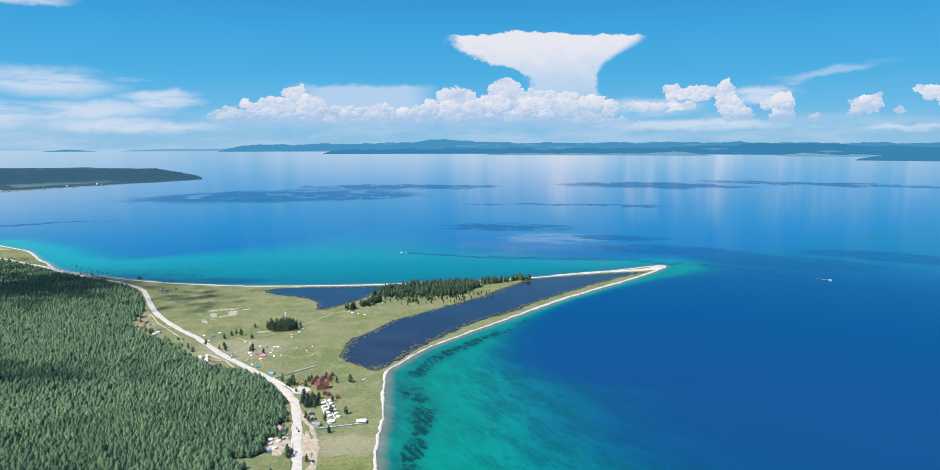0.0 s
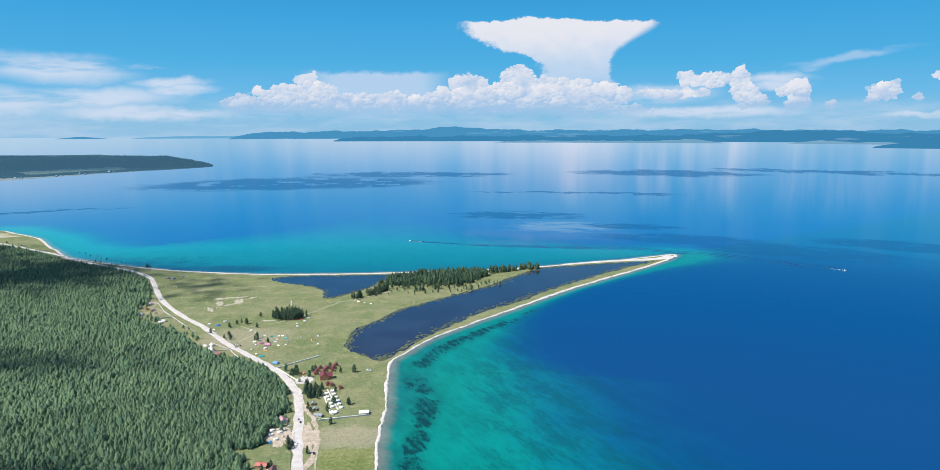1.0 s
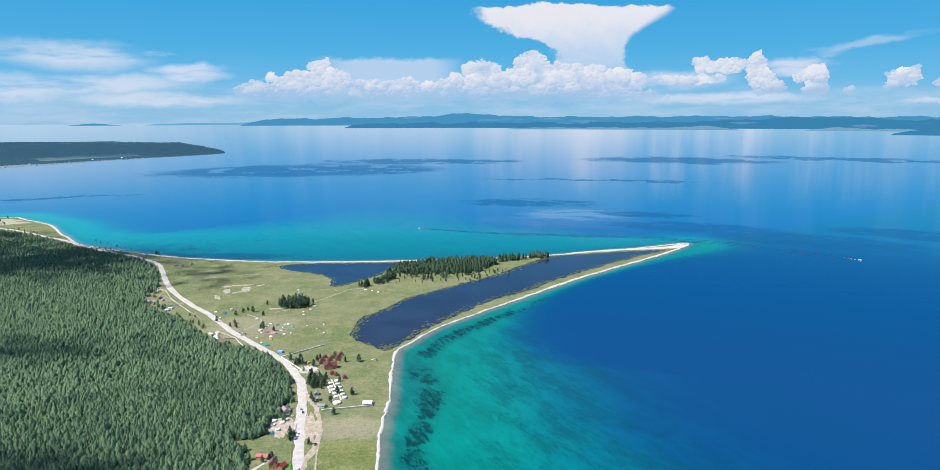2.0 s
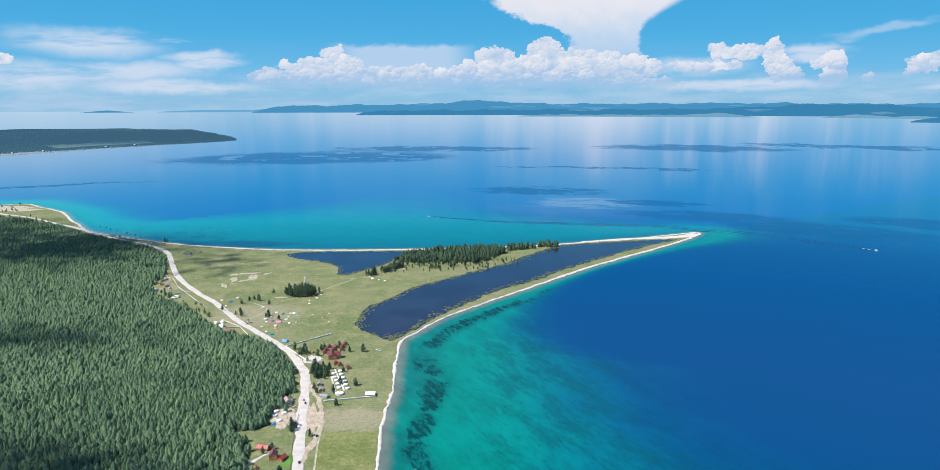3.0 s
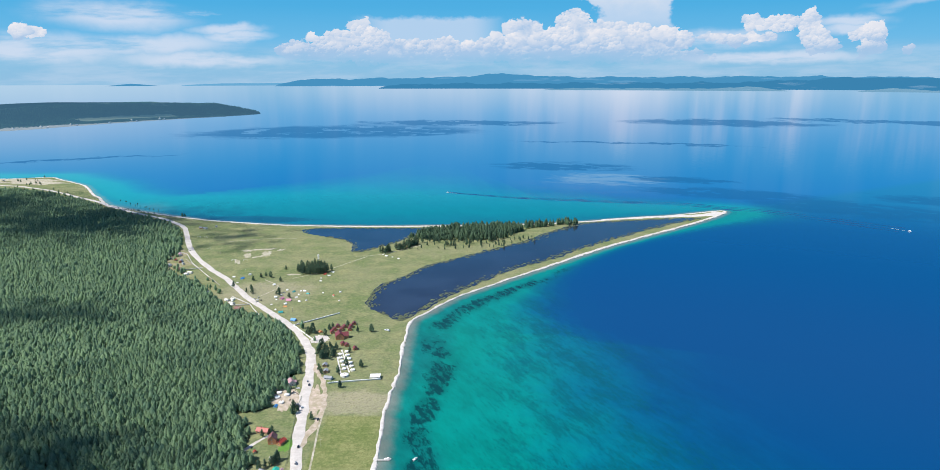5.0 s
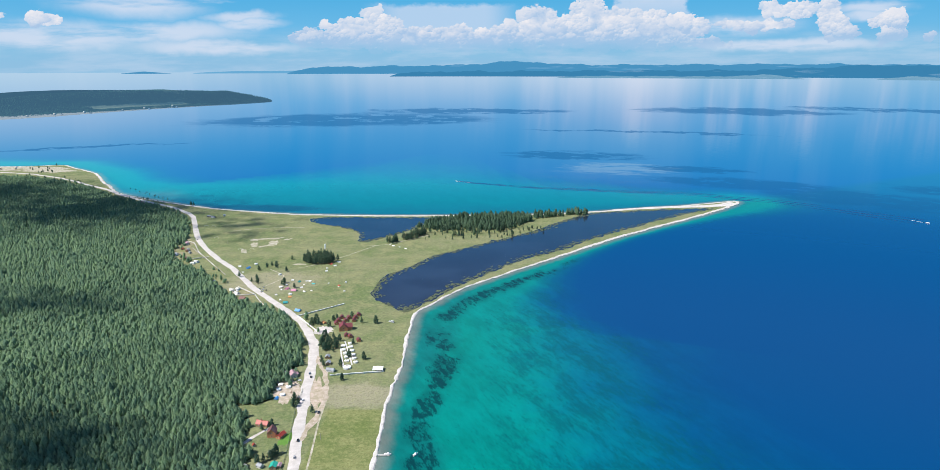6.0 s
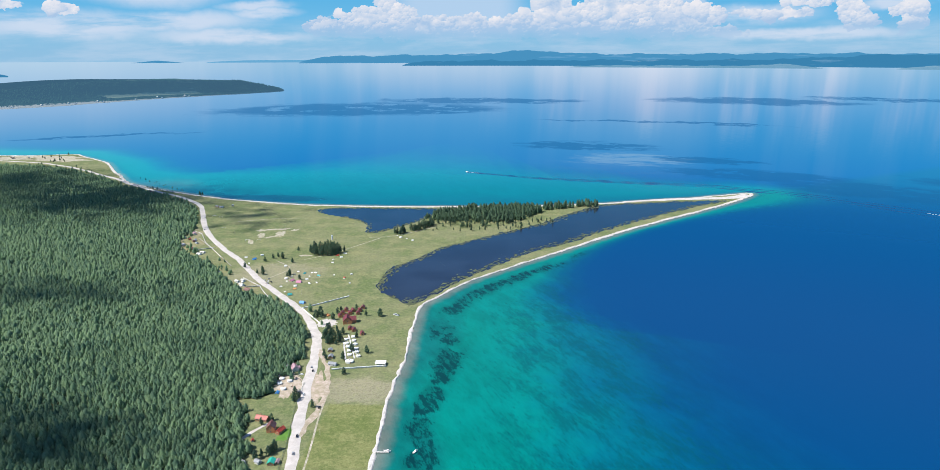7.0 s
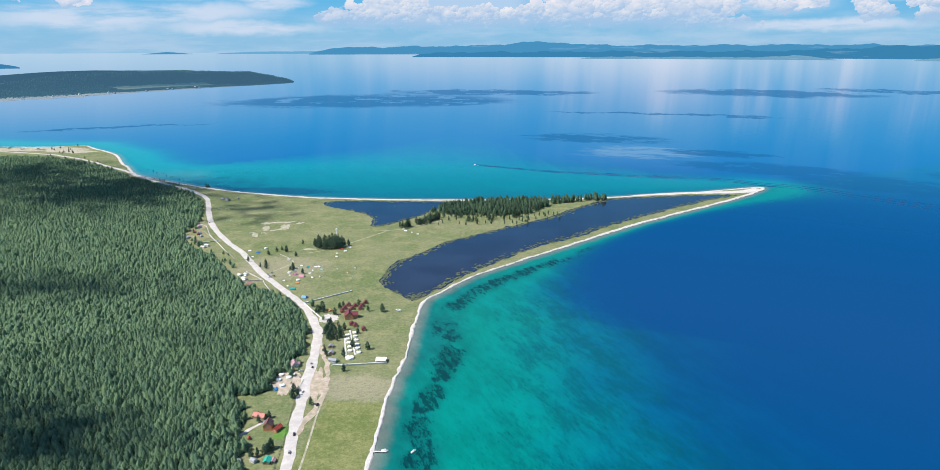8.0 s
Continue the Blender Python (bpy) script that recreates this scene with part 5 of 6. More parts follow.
for k, pts in enumerate(([(-238, 1290), (-200, 1300), (-165, 1330), (-120, 1380)], [(-320, 1140), (-280, 1180), (-215, 1290)], [(-345, 1040), (-330, 1090), (-365, 1130)],
                         [(-156, 672), (-154, 644), (-152, 621), (-147, 584), (-143, 551), (-140, 520)], [(-392, 1440), (-470, 1430), (-540, 1400)])):
    line = spline(pts, 6.0)
    tagged(ribbon("footpath", line, 0.9, 0.9, (0.56, 0.6, 0.56), BARE), "thin trodden track over the meadow", "path", kind="structure")


def reeds(name, line, reach, seed, label, side=1.0):
    """Broken beds of floating weed along a bank, joined as one."""
    r = np.random.RandomState(seed)
    verts, faces = [], []
    nrm = normals_of(line)
    for i in range(0, len(line) - 1):
        for _ in range(r.poisson(2.2)):
            off = side * abs(r.normal(0, reach)) + side * 0.5
            cx, cy = line[i, 0] + nrm[i, 0] * off, line[i, 1] + nrm[i, 1] * off
            along = math.atan2(nrm[i, 1], nrm[i, 0]) + math.pi / 2
            base, n = len(verts), 9
            big = r.uniform(1.0, 3.6)
            for k in range(n):
                a = k * 2 * math.pi / n
                ex, ey = big * 1.7 * math.cos(a) * r.uniform(0.5, 1.2), big * 0.7 * math.sin(a) * r.uniform(0.5, 1.2)
                verts.append((cx + ex * math.cos(along) - ey * math.sin(along), cy + ex * math.sin(along) + ey * math.cos(along), 0.68))
            verts.append((cx, cy, 0.80))
            faces += [(base + k, base + (k + 1) % n, base + n) for k in range(n)]
    ob = mesh_object(name, verts, faces, soil_material(name + "_weed", (0.14, 0.16, 0.075), (0.05, 0.062, 0.04), 0.15))
    return tagged(ob, label, "reeds", kind="stuff")


reeds("lagoon_reeds", spline(LAGOON_WEST, 3.0), 6.5, 61, "yellow-green weed along the bank of the lagoon", -1.0)
reeds("spit_reeds", spline(LAGOON_EAST, 4.0), 8.0, 62, "dark weed along the bank of the lagoon", -1.0)
reeds("pond_reeds", spline(POND, 6.0), 6.0, 63, "weed along the bank of the pond", -1.0)

# ---------------------------------------------------------------- houses
house(-205, 617, 78, 6.5, 12, 2.8, 2.4, LOGS, SCARLET, "long log house with a bright red sheet roof", chimney=True)
house(-190, 599, 8, 7.5, 9, 5.2, 3.6, ORANGE_LOGS, BROWN_ROOF, "two-storey orange log house with a brown roof", chimney=True)
house(-181, 597, -20, 5.0, 9, 2.6, 1.6, ORANGE_LOGS, SCARLET, "low orange annex with a red roof", name="annex")
house(-201, 580, 20, 2.4, 2.8, 1.5, 1.0, PALE_WALL, SCARLET, "small play hut with a red roof", name="play_hut")
house(-172, 547, 5, 5.5, 7.5, 2.6, 1.5, LOGS, GREEN_ROOF, "log cabin with a bright green sheet roof", name="cabin")
house(-167, 548, 5, 2.6, 5.5, 2.2, 0.8, LOGS, MAUVE_ROOF, "narrow shed with a faded pink roof", name="shed")
house(-181, 566, -10, 3.0, 5.0, 2.4, 1.0, LOGS, GREY_ROOF, "dark shed under the trees", name="shed")
house(-207, 725, 28, 8, 10, 3.2, 3.0, PALE_WALL, MAUVE_ROOF, "pale house with a faded pink roof", chimney=True, porch=True)
house(-181, 866, 14, 11, 15, 4.6, 5.0, ORANGE_LOGS, RED_ROOF, "large lodge with a steep dark red roof", name="lodge", chimney=True, wing=6.0)
CABINS = [(-194, 894), (-192, 906), (-184, 895), (-182, 905), (-173, 895), (-173, 906), (-171, 917), (-172, 842), (-166, 838), (-153, 827), (-195, 884)]
first = None
for x, y in CABINS:
    if first is None:
        first = house(x, y, 15, 5.0, 6.2, 2.5, 2.0, ORANGE_LOGS, RED_ROOF, "small orange log cabin with a dark red roof", name="cabin", group="cabins of the lodge")
    else:
        copy_thing(first, pose(x, y, GROUND, 0, 0, 15 + (x * 7 + y * 3) % 14 - 7))
for x, y in ((-180, 775), (-175, 758)):
    house(x, y, 5, 5.0, 6.0, 2.5, 1.4, LOGS, GREY_ROOF, "log cabin with a grey sheet roof beside the track", name="cabin")
house(-168, 739, 80, 5.5, 9.0, 2.6, 1.4, PALE_WALL, GREY_ROOF, "white cabin with a grey sheet roof beside the track", name="cabin")
house(-356, 975, 60, 7, 10, 3.0, 2.4, SCARLET, BROWN_ROOF, "red house with a dark brown roof by the road", chimney=True)
house(-628, 1527, 70, 6, 9, 2.6, 1.4, PALE_WALL, GREY_ROOF, "white hut with a grey roof")
house(-640, 1533, 70, 5, 8, 2.6, 1.4, LOGS, GREY_ROOF, "dark hut with a grey roof")
house(-610, 1547, 20, 5, 6, 2.4, 1.2, PALE_WALL, GREY_ROOF, "small white hut on the meadow")
house(-582, 1290, 30, 6, 8, 2.6, 1.6, PALE_WALL, MAUVE_ROOF, "pale house with a faded pink roof below the wood")
house(-588, 1262, 60, 4, 6, 2.4, 1.2, PALE_WALL, GREY_ROOF, "small pale hut below the wood")
house(-560, 1239, 20, 4, 6, 2.4, 1.2, ORANGE_LOGS, BROWN_ROOF, "small orange hut below the wood")
house(-566, 1208, 20, 4, 5, 2.4, 1.2, PALE_WALL, GREY_ROOF, "small pale hut below the wood")
house(-865, 1668, 40, 12, 26, 4.0, 3.0, LOGS, RED_ROOF, "long hall with a dark red roof beside the wood", name="hall")
house(-872, 1655, 40, 5, 12, 2.6, 1.2, PALE_WALL, GREY_ROOF, "low white building beside the hall", name="shed")
tower = thing("pump_tower", "narrow white pump tower behind the grove", "tower")
part("shaft", turned([(1.5, 0), (1.3, 7.0), (0, 7.0)], 10), WHITEWASH, tower)
part("cap", turned([(1.9, 7.0), (2.0, 8.6), (1.2, 9.6), (0, 9.8)], 10), WHITEWASH, tower)
part("door", block(1.25, -0.45, 0.0, 1.55, 0.45, 2.0), DOOR, tower)
tower.matrix_basis = pose(-305, 1268, GROUND)



def log_pile(x, y, turn, count, label):
    """Cut logs stacked on the ground."""
    root = thing("log_pile", label, "wood pile")
    k = 0
    for row in range(3):
        for j in range(count - row):
            bm = turned([(0.0, -1.5), (0.17, -1.5), (0.17, 1.5), (0.0, 1.5)], 7)
            bm.transform(Matrix.Translation(((j + row * 0.5) * 0.34, 0, 0.17 + row * 0.29)) @ Matrix.Rotation(radians(90), 4, "X"))
            part("log", bm, LOGS if k % 3 else PALE_WALL, root)
            k += 1
    root.matrix_basis = pose(x, y, GROUND + 0.06, 0, 0, turn)


for x, y, turn in ((-199, 686, 20), (-195, 700, 70), (-201, 706, 40), (-176, 548, 10), (-184, 571, 60), (-352, 968, 30), (-366, 990, 10), (-341, 1008, 50)):
    log_pile(x, y, turn, 6, "stack of cut logs lying in a yard")
for x, y, turn, w, l, mat, label in ((-217, 731, 20, 4, 5, GREY_ROOF, "grey shed under the trees"), (-196, 544, 30, 3.5, 4.5, PALE_WALL, "pale shed with a white roof"), (-184, 547, 60, 4, 5, GREY_ROOF, "grey shed beside the green cabin"),
                                     (-186, 671, 12, 3.5, 4, TIMBER, "weathered hut at the roadside"), (-219, 707, 40, 3, 4, MAUVE_ROOF, "small shed with a faded roof"), (-598, 1318, 30, 4, 6, PALE_WALL, "pale shed below the wood"),
                                     (-574, 1252, 10, 4, 6, SCARLET, "small hut with a red roof below the wood"), (-548, 1226, 40, 4, 5, GREY_ROOF, "grey shed below the wood"), (-392, 1000, 20, 4, 5, GREY_ROOF, "grey shed by the road"),
                                     (-1640, 2225, 10, 8, 14, PALE_WALL, "white house on the cape"), (-1700, 2240, 60, 8, 12, MAUVE_ROOF, "house with a faded roof on the cape"), (-1590, 2235, 30, 6, 10, GREY_ROOF, "grey house on the cape")):
    small = house(x, y, turn, w, l, 2.3, 1.1, PALE_WALL if mat is GREY_ROOF else LOGS, mat, label, name="shed")
    if y > 2000:
        small.location.z = 3.6

# a row of houses on the beach terrace of the headland
shore_house = None
for k in range(11):
    f = 0.40 + 0.036 * k + 0.012 * ((k * 7) % 5 - 2)
    x, y, z = head_land[int(f * len(head_land)), 2 + k % 2]
    if shore_house is None:
        shore_house = house(0, 0, 0, 9, 14, 3.2, 2.4, WHITEWASH, PALE_WALL, "white house with a pale roof on the headland", group="houses of the headland")
        shore_house.matrix_basis = pose(x, y, z - 0.5, 0, 0, 20)
    else:
        copy_thing(shore_house, pose(x, y, z - 0.5, 0, 0, (k * 47) % 90))
# plots between the road and the wood
for x, y, turn, w, l, wall, roof, label in ((-586, 1296, 30, 7, 9, WHITEWASH, MAUVE_ROOF, "white house with a faded pink roof in a fenced plot"), (-594, 1268, 60, 5, 7, WHITEWASH, GREY_ROOF, "white hut in a fenced plot"),
                                            (-561, 1246, 15, 5, 8, WHITEWASH, GREY_ROOF, "white hut beside the plot fence"), (-569, 1216, 40, 6, 8, WHITEWASH, GREY_ROOF, "white hut at the edge of the wood"),
                                            (-511, 1168, 70, 5, 8, WHITEWASH, PALE_WALL, "white hut with a pale roof by the fence"), (-513, 1158, 70, 5, 7, WHITEWASH, PALE_WALL, "white hut with a pale roof by the fence"),
                                            (-540, 1187, 20, 5, 8, LOGS, BROWN_ROOF, "brown hut at the edge of the wood"), (-528, 1174, 50, 4, 6, ORANGE_LOGS, BROWN_ROOF, "orange log hut at the edge of the wood"),
                                            (-389, 1017, 60, 4.5, 7, WHITEWASH, PALE_WALL, "white shed in a plot by the road"), (-381, 1021, 60, 4.5, 6, WHITEWASH, PALE_WALL, "white shed in a plot by the road"),
                                            (-376, 1002, 60, 4.5, 8, WHITEWASH, PALE_WALL, "long white shed in a plot by the road"), (-435, 1057, 30, 5, 6, WHITEWASH, GREY_ROOF, "white hut among the trees")):
    house(x, y, turn, w, l, 2.4, 1.2, wall, roof, label, name="hut")
fence([(-600, 1318), (-571, 1297), (-536, 1235), (-466, 1141)], 1.3, 4.0, PALE_WALL, "pale board fence along the plots")
fence([(-535, 1183), (-502, 1201)], 1.3, 4.0, PALE_WALL, "pale board fence between two plots")
fence([(-386, 1034), (-346, 998), (-336, 980), (-297, 921)], 1.3, 4.0, PALE_WALL, "pale board fence along the road")
fence([(-384, 992), (-346, 998)], 1.3, 4.0, PALE_WALL, "pale board fence between two plots")

# ---------------------------------------------------------------- ger camp
camp_ger = ger(5.6, "white felt ger with an orange door in the camp", "gers of the camp")
GERS = [(-169, 810), (-166, 798), (-162, 788), (-158, 777), (-155, 766), (-162, 818), (-159, 807), (-155, 796), (-151, 784), (-148, 774), (-144, 763)]
for k, (x, y) in enumerate(GERS):
    m = pose(x, y, GROUND, 0, 0, -15 + (k * 37) % 20)
    if k:
        copy_thing(camp_ger, m)
    else:
        camp_ger.matrix_basis = m
big_ger = ger(9.5, "large white felt ger at the end of the rows", "gers of the camp")
big_ger.matrix_basis = pose(-151, 748, GROUND, 0, 0, -60) @ Matrix.Diagonal((1, 1, 1.25, 1))
for x, y in ((-204, 697), (-213, 691), (-205, 679), (-214, 702)):
    copy_thing(camp_ger, pose(x, y, GROUND, 0, 0, x * 5))
for pts in ([(-171, 803), (-155, 748)], [(-170, 825), (-147, 757)]):
    root = thing("boardwalk", "pale wooden walk between the rows of gers", "boardwalk")
    a, b = np.array(pts, float)
    run, turn = np.linalg.norm(b - a), math.degrees(math.atan2(*(b - a)[::-1]))
    part("deck", block(0, -0.7, 0.1, run, 0.7, 0.28), PALE_WALL, root)
    for s in (-1, 1):
        part("edge_beam", block(0, s * 0.78 - 0.06, 0.0, run, s * 0.78 + 0.06, 0.36), WHITEWASH, root)
    root.matrix_basis = pose(a[0], a[1], GROUND, 0, 0, turn)
canopy = thing("canopy", "flat white canopy on posts at the end of the fence", "canopy")
part("roof", block(-6, -5, 2.9, 6, 5, 3.2, 0.05), WHITEWASH, canopy)
for sx, sy in itertools.product((-5.6, 0, 5.6), (-4.6, 4.6)):
    part("post", block(sx - 0.1, sy - 0.1, 0, sx + 0.1, sy + 0.1, 2.9), WHITEWASH, canopy)
canopy.matrix_basis = pose(-114, 743, GROUND, 0, 0, 3)
fence([(-166, 727), (-107, 739)], 1.5, 3.0, WHITEWASH, "white board fence at the foot of the camp")
fence([(-201, 962), (-255, 910), (-214, 856)], 1.5, 3.0, WHITEWASH, "white board fence round the upper camp")
fence([(-187, 693), (-183, 652), (-176, 614), (-169, 578), (-163, 536)], 1.6, 4.0, FENCE_GREEN, "dark green rail fence along the road", board=False)
fence([(-183, 565), (-168, 570)], 1.2, 3.0, TIMBER, "grey rail fence of a yard", board=False)
fence([(-560, 1262), (-503, 1190), (-430, 1095)], 1.2, 4.0, TIMBER, "grey timber fence below the road")
fence([(-345, 965), (-302, 913), (-288, 898)], 1.2, 4.0, TIMBER, "grey timber fence below the road")

# ---------------------------------------------------------------- tents on the meadow
white_tents = [tent(4.6, WHITE, "white canvas tent on the meadow"), tent(5.6, WHITE, "large white canvas tent on the meadow")]
TENTS = [(-380, 1016), (-374, 997), (-384, 993), (-424, 1145), (-406, 1112), (-310, 1072), (-311, 1060), (-313, 1048), (-286, 1068), (-280, 1068), (-285, 1050), (-285, 1035), (-265, 1020), (-275, 1016),
         (-313, 1024), (-300, 976), (-314, 999), (-267, 1124), (-270, 1141), (-260, 1156), (-261, 1181), (-257, 1178), (-248, 1059), (-221, 1064), (-228, 1043), (-214, 1021), (-186, 1305), (-178, 1293), (-165, 1285), (-152, 1273)]
spread(white_tents, TENTS, seed=4, scale=(0.55, 0.9))
meadow_ger = copy_thing(camp_ger, pose(-401, 1160, GROUND, 0, 0, 40))
for x, y, turn in ((-293, 1003, 10), (-340, 1101, 70), (-318, 1036, 0), (-397, 985, 0)):
    copy_thing(camp_ger, pose(x, y, GROUND, 0, 0, turn))
for x, y, mat, size, label in ((-406, 1136, BLUE_TARP, 6, "blue tarpaulin tent by the road"), (-297, 1064, TEAL_TARP, 4.5, "teal tent on the meadow"), (-271, 1054, TEAL_TARP, 4.5, "teal tent on the meadow"),
                               (-306, 1028, PINK_TARP, 6, "pink tent on the camp ground"), (-293, 1020, PINK_TARP, 7, "large pink tent on the camp ground"), (-290, 990, ORANGE_TARP, 4.5, "orange tent on the meadow"),
                               (-289, 964, TEAL_TARP, 6, "teal tarpaulin tent on the meadow"), (-261, 932, BLUE_TARP, 7, "light blue tarpaulin tent by the fence"), (-269, 1166, RED_TARP, 5, "red tent beside the grove"),
                               (-212, 887, ORANGE_TARP, 6, "orange tent in the upper camp"), (-209, 671, BLUE_TARP, 4.5, "blue tent by the wood"), (-228, 1047, RED_TARP, 3.5, "red tent on the meadow")):
    tent(size * 0.8, mat, label).matrix_basis = pose(x, y, GROUND, 0, 0, (x * 13 + y * 7) % 180)

# ---------------------------------------------------------------- vehicles, poles, frames
cars = [(-186, 722, CAR_DARK, 10), (-190, 731, CAR_GREY, 12), (-180, 668, CAR_WHITE, 12), (-163, 590, CAR_DARK, 10), (-158, 562, CAR_GREY, 12), (-157, 643, CAR_DARK, 0), (-196, 713, CAR_WHITE, 80),
        (-349, 1027, CAR_GREY, 30), (-342, 1022, CAR_WHITE, 60), (-336, 1019, CAR_DARK, 20), (-340, 1012, CAR_GREY, 80), (-578, 1326, CAR_DARK, 25), (-410, 1094, CAR_WHITE, 40), (-345, 1034, CAR_GREY, 10)]
names = {CAR_DARK: "dark car", CAR_GREY: "silver car", CAR_WHITE: "white car"}
for x, y, mat, turn in cars:
    on_road = nearest(np.array([x]), np.array([y]), road_line)[0][0] < 6
    label = names[mat] + (" driving on the gravel road" if on_road else " parked on the grass")
    car(mat, label).matrix_basis = pose(x, y, 0.80 if on_road else GROUND + 0.1, 0, 0, turn)
bus = car(CAR_WHITE, "long white minibus parked on the meadow", 7.5)
bus.matrix_basis = pose(-121, 893, GROUND + 0.05, 0, 0, 62) @ Matrix.Diagonal((1.25, 1.1, 1.6, 1))
bus["category"] = "minibus"
first = pole()
POLES = [(-142, 592), (-272, 966), (-230, 908), (-420, 1344), (-411, 1168), (-358, 1087), (-332, 1241), (-556, 1372), (-506, 1299), (-607, 1442), (-262, 1028)]
for k, (x, y) in enumerate(POLES):
    m = pose(x, y, GROUND, 0, 0, 30 + k * 11)
    if k:
        copy_thing(first, m)
    else:
        first.matrix_basis = m
for x, y, turn in ((-463, 1252, 10), (-441, 1253, 10), (-607, 1440, 5), (-590, 1436, 5), (-545, 1340, 20)):
    root = thing("goal_frame", "white frame of posts standing on the meadow", "goal")
    for s in (-1, 1):
        part("post", block(s * 3.6 - 0.12, -0.12, 0, s * 3.6 + 0.12, 0.12, 2.6), WHITEWASH, root)
    part("crossbar", block(-3.72, -0.12, 2.6, 3.72, 0.12, 2.84), WHITEWASH, root)
    root.matrix_basis = pose(x, y, GROUND, 0, 0, turn)

# ---------------------------------------------------------------- pier and boats
pier = thing("pier", "short pale timber pier on the beach", "pier")
part("deck", block(0, -0.8, 0.85, 12, 0.8, 1.05), PALE_WALL, pier)
for k in range(5):
    for s in (-0.7, 0.7):
        bm = turned([(0.12, -1.6), (0.12, 1.3), (0, 1.3)], 7)
        bm.transform(Matrix.Translation((1.2 + k * 2.5, s, 0)))
        part("pile", bm, TIMBER, pier)
pier.matrix_basis = pose(-86, 569, 0.0, 0, 0, 2)


def boat(long, label):
    root = thing("motorboat", label, "boat")
    bm = bmesh.new()
    rows = []
    for f, wide, low in ((-0.5, 0.30, 0.10), (-0.2, 0.34, 0.0), (0.15, 0.32, 0.0), (0.38, 0.18, 0.05), (0.5, 0.01, 0.18)):
        w = wide * long * 0.5
        rows.append([bm.verts.new((s * k * w, f * long, z)) for s, k, z in ((-1, 1, 0.16 * long), (-1, 0.7, -0.2 + low), (1, 0.7, -0.2 + low), (1, 1, 0.16 * long))])
    for a, b in zip(rows, rows[1:]):
        for k in range(4):
            bm.faces.new((a[k], a[(k + 1) % 4], b[(k + 1) % 4], b[k]))
    bm.faces.new(rows[0])
    bmesh.ops.recalc_face_normals(bm, faces=bm.faces)
    part("hull", bm, WHITEWASH, root)
    part("cabin", prism([(-0.13 * long, 0.16 * long), (0.13 * long, 0.16 * long), (0.10 * long, 0.30 * long), (-0.10 * long, 0.30 * long)], -0.08 * long, 0.2 * long), WHITEWASH, root)
    part("windscreen", block(-0.1 * long, 0.205 * long, 0.19 * long, 0.1 * long, 0.225 * long, 0.28 * long), GLASS, root)
    part("engine", block(-0.05 * long, -0.56 * long, 0.05 * long, 0.05 * long, -0.50 * long, 0.2 * long, 0.03), RUBBER, root)
    return root


boat(6.5, "white motorboat lying at the pier").matrix_basis = pose(-76, 571.5, 0.1, 0, 0, -85)
boat(6.0, "white motorboat anchored over the turquoise shelf").matrix_basis = pose(-51, 572, 0.1, 0, 0, -35)
boat(8.0, "white motorboat drawing a long wake").matrix_basis = pose(-98, 2048, 0.3, 0, 0, 66)
boat(8.0, "white motorboat drawing a long wake").matrix_basis = pose(976, 1535, 0.3, 0, 0, -140)


def wake_material():
    m, g, b = material("wake")
    p = g.place()
    n = g.noise(p, 0.05, 4.0, 0.6)
    g.put(b.inputs["Base Color"], g.mix(n, (0.001, 0.030, 0.105), (0.003, 0.055, 0.165)))
    b.inputs["Roughness"].default_value, b.inputs["IOR"].default_value = 0.35, 1.333
    return m


WAKE = wake_material()
FOAM = soil_material("foam", (0.72, 0.76, 0.80), (0.30, 0.45, 0.60), 0.2)
wake_line = spline([(-96, 2046), (0, 2005), (101, 1962), (327, 1909), (546, 1866), (649, 1812), (723, 1776), (800, 1716), (880, 1635), (966, 1546)], 14.0)
for k, (off, half) in enumerate(((2.0, 2.6), (-15.0, 2.8), (19.0, 2.2))):
    line = wake_line.copy()
    line[:, :2] += normals_of(wake_line) * off * np.linspace(0.3, 1.6, len(line))[:, None]
    widths = np.clip(half + jitter(len(line), half * 0.5, 71 + k, 1), 0.15, 9)
    tagged(ribbon("wake", line, widths, widths, (0.04, 0.06, 0.04), WAKE), "long dark ripple left by a boat", "wake", kind="structure")
for x, y, dx, dy in ((-94, 2046, 34, -15), (973, 1539, -20, 27)):
    line = np.array([(x + dx * f, y + dy * f) for f in np.linspace(0.1, 1, 8)])
    tagged(ribbon("foam", line, np.linspace(1.6, 0.3, 8), np.linspace(1.6, 0.3, 8), (0.35, 0.5, 0.35), FOAM), "white foam behind a motorboat", "wake", kind="structure")

# ---------------------------------------------------------------- trees on the meadow
single = [tree(k, 9.5 + 0.9 * (k % 3), 4.6 + 0.5 * (k % 2)) for k in range(4)]
TREES = [(-346, 1192), (-375, 1142), (-369, 1150), (-359, 1144), (-383, 1124), (-335, 1121), (-373, 1060), (-362, 1055), (-321, 1050), (-296, 1034), (-315, 1044), (-319, 1057), (-199, 906), (-179, 912), (-161, 889),
         (-142, 889), (-136, 773), (-158, 817), (-159, 752), (-155, 778), (-150, 717), (-202, 873), (-164, 644), (-186, 655), (-183, 661), (-189, 668), (-403, 1086), (-740, 1663), (-734, 1664), (-179, 752), (-184, 762)]
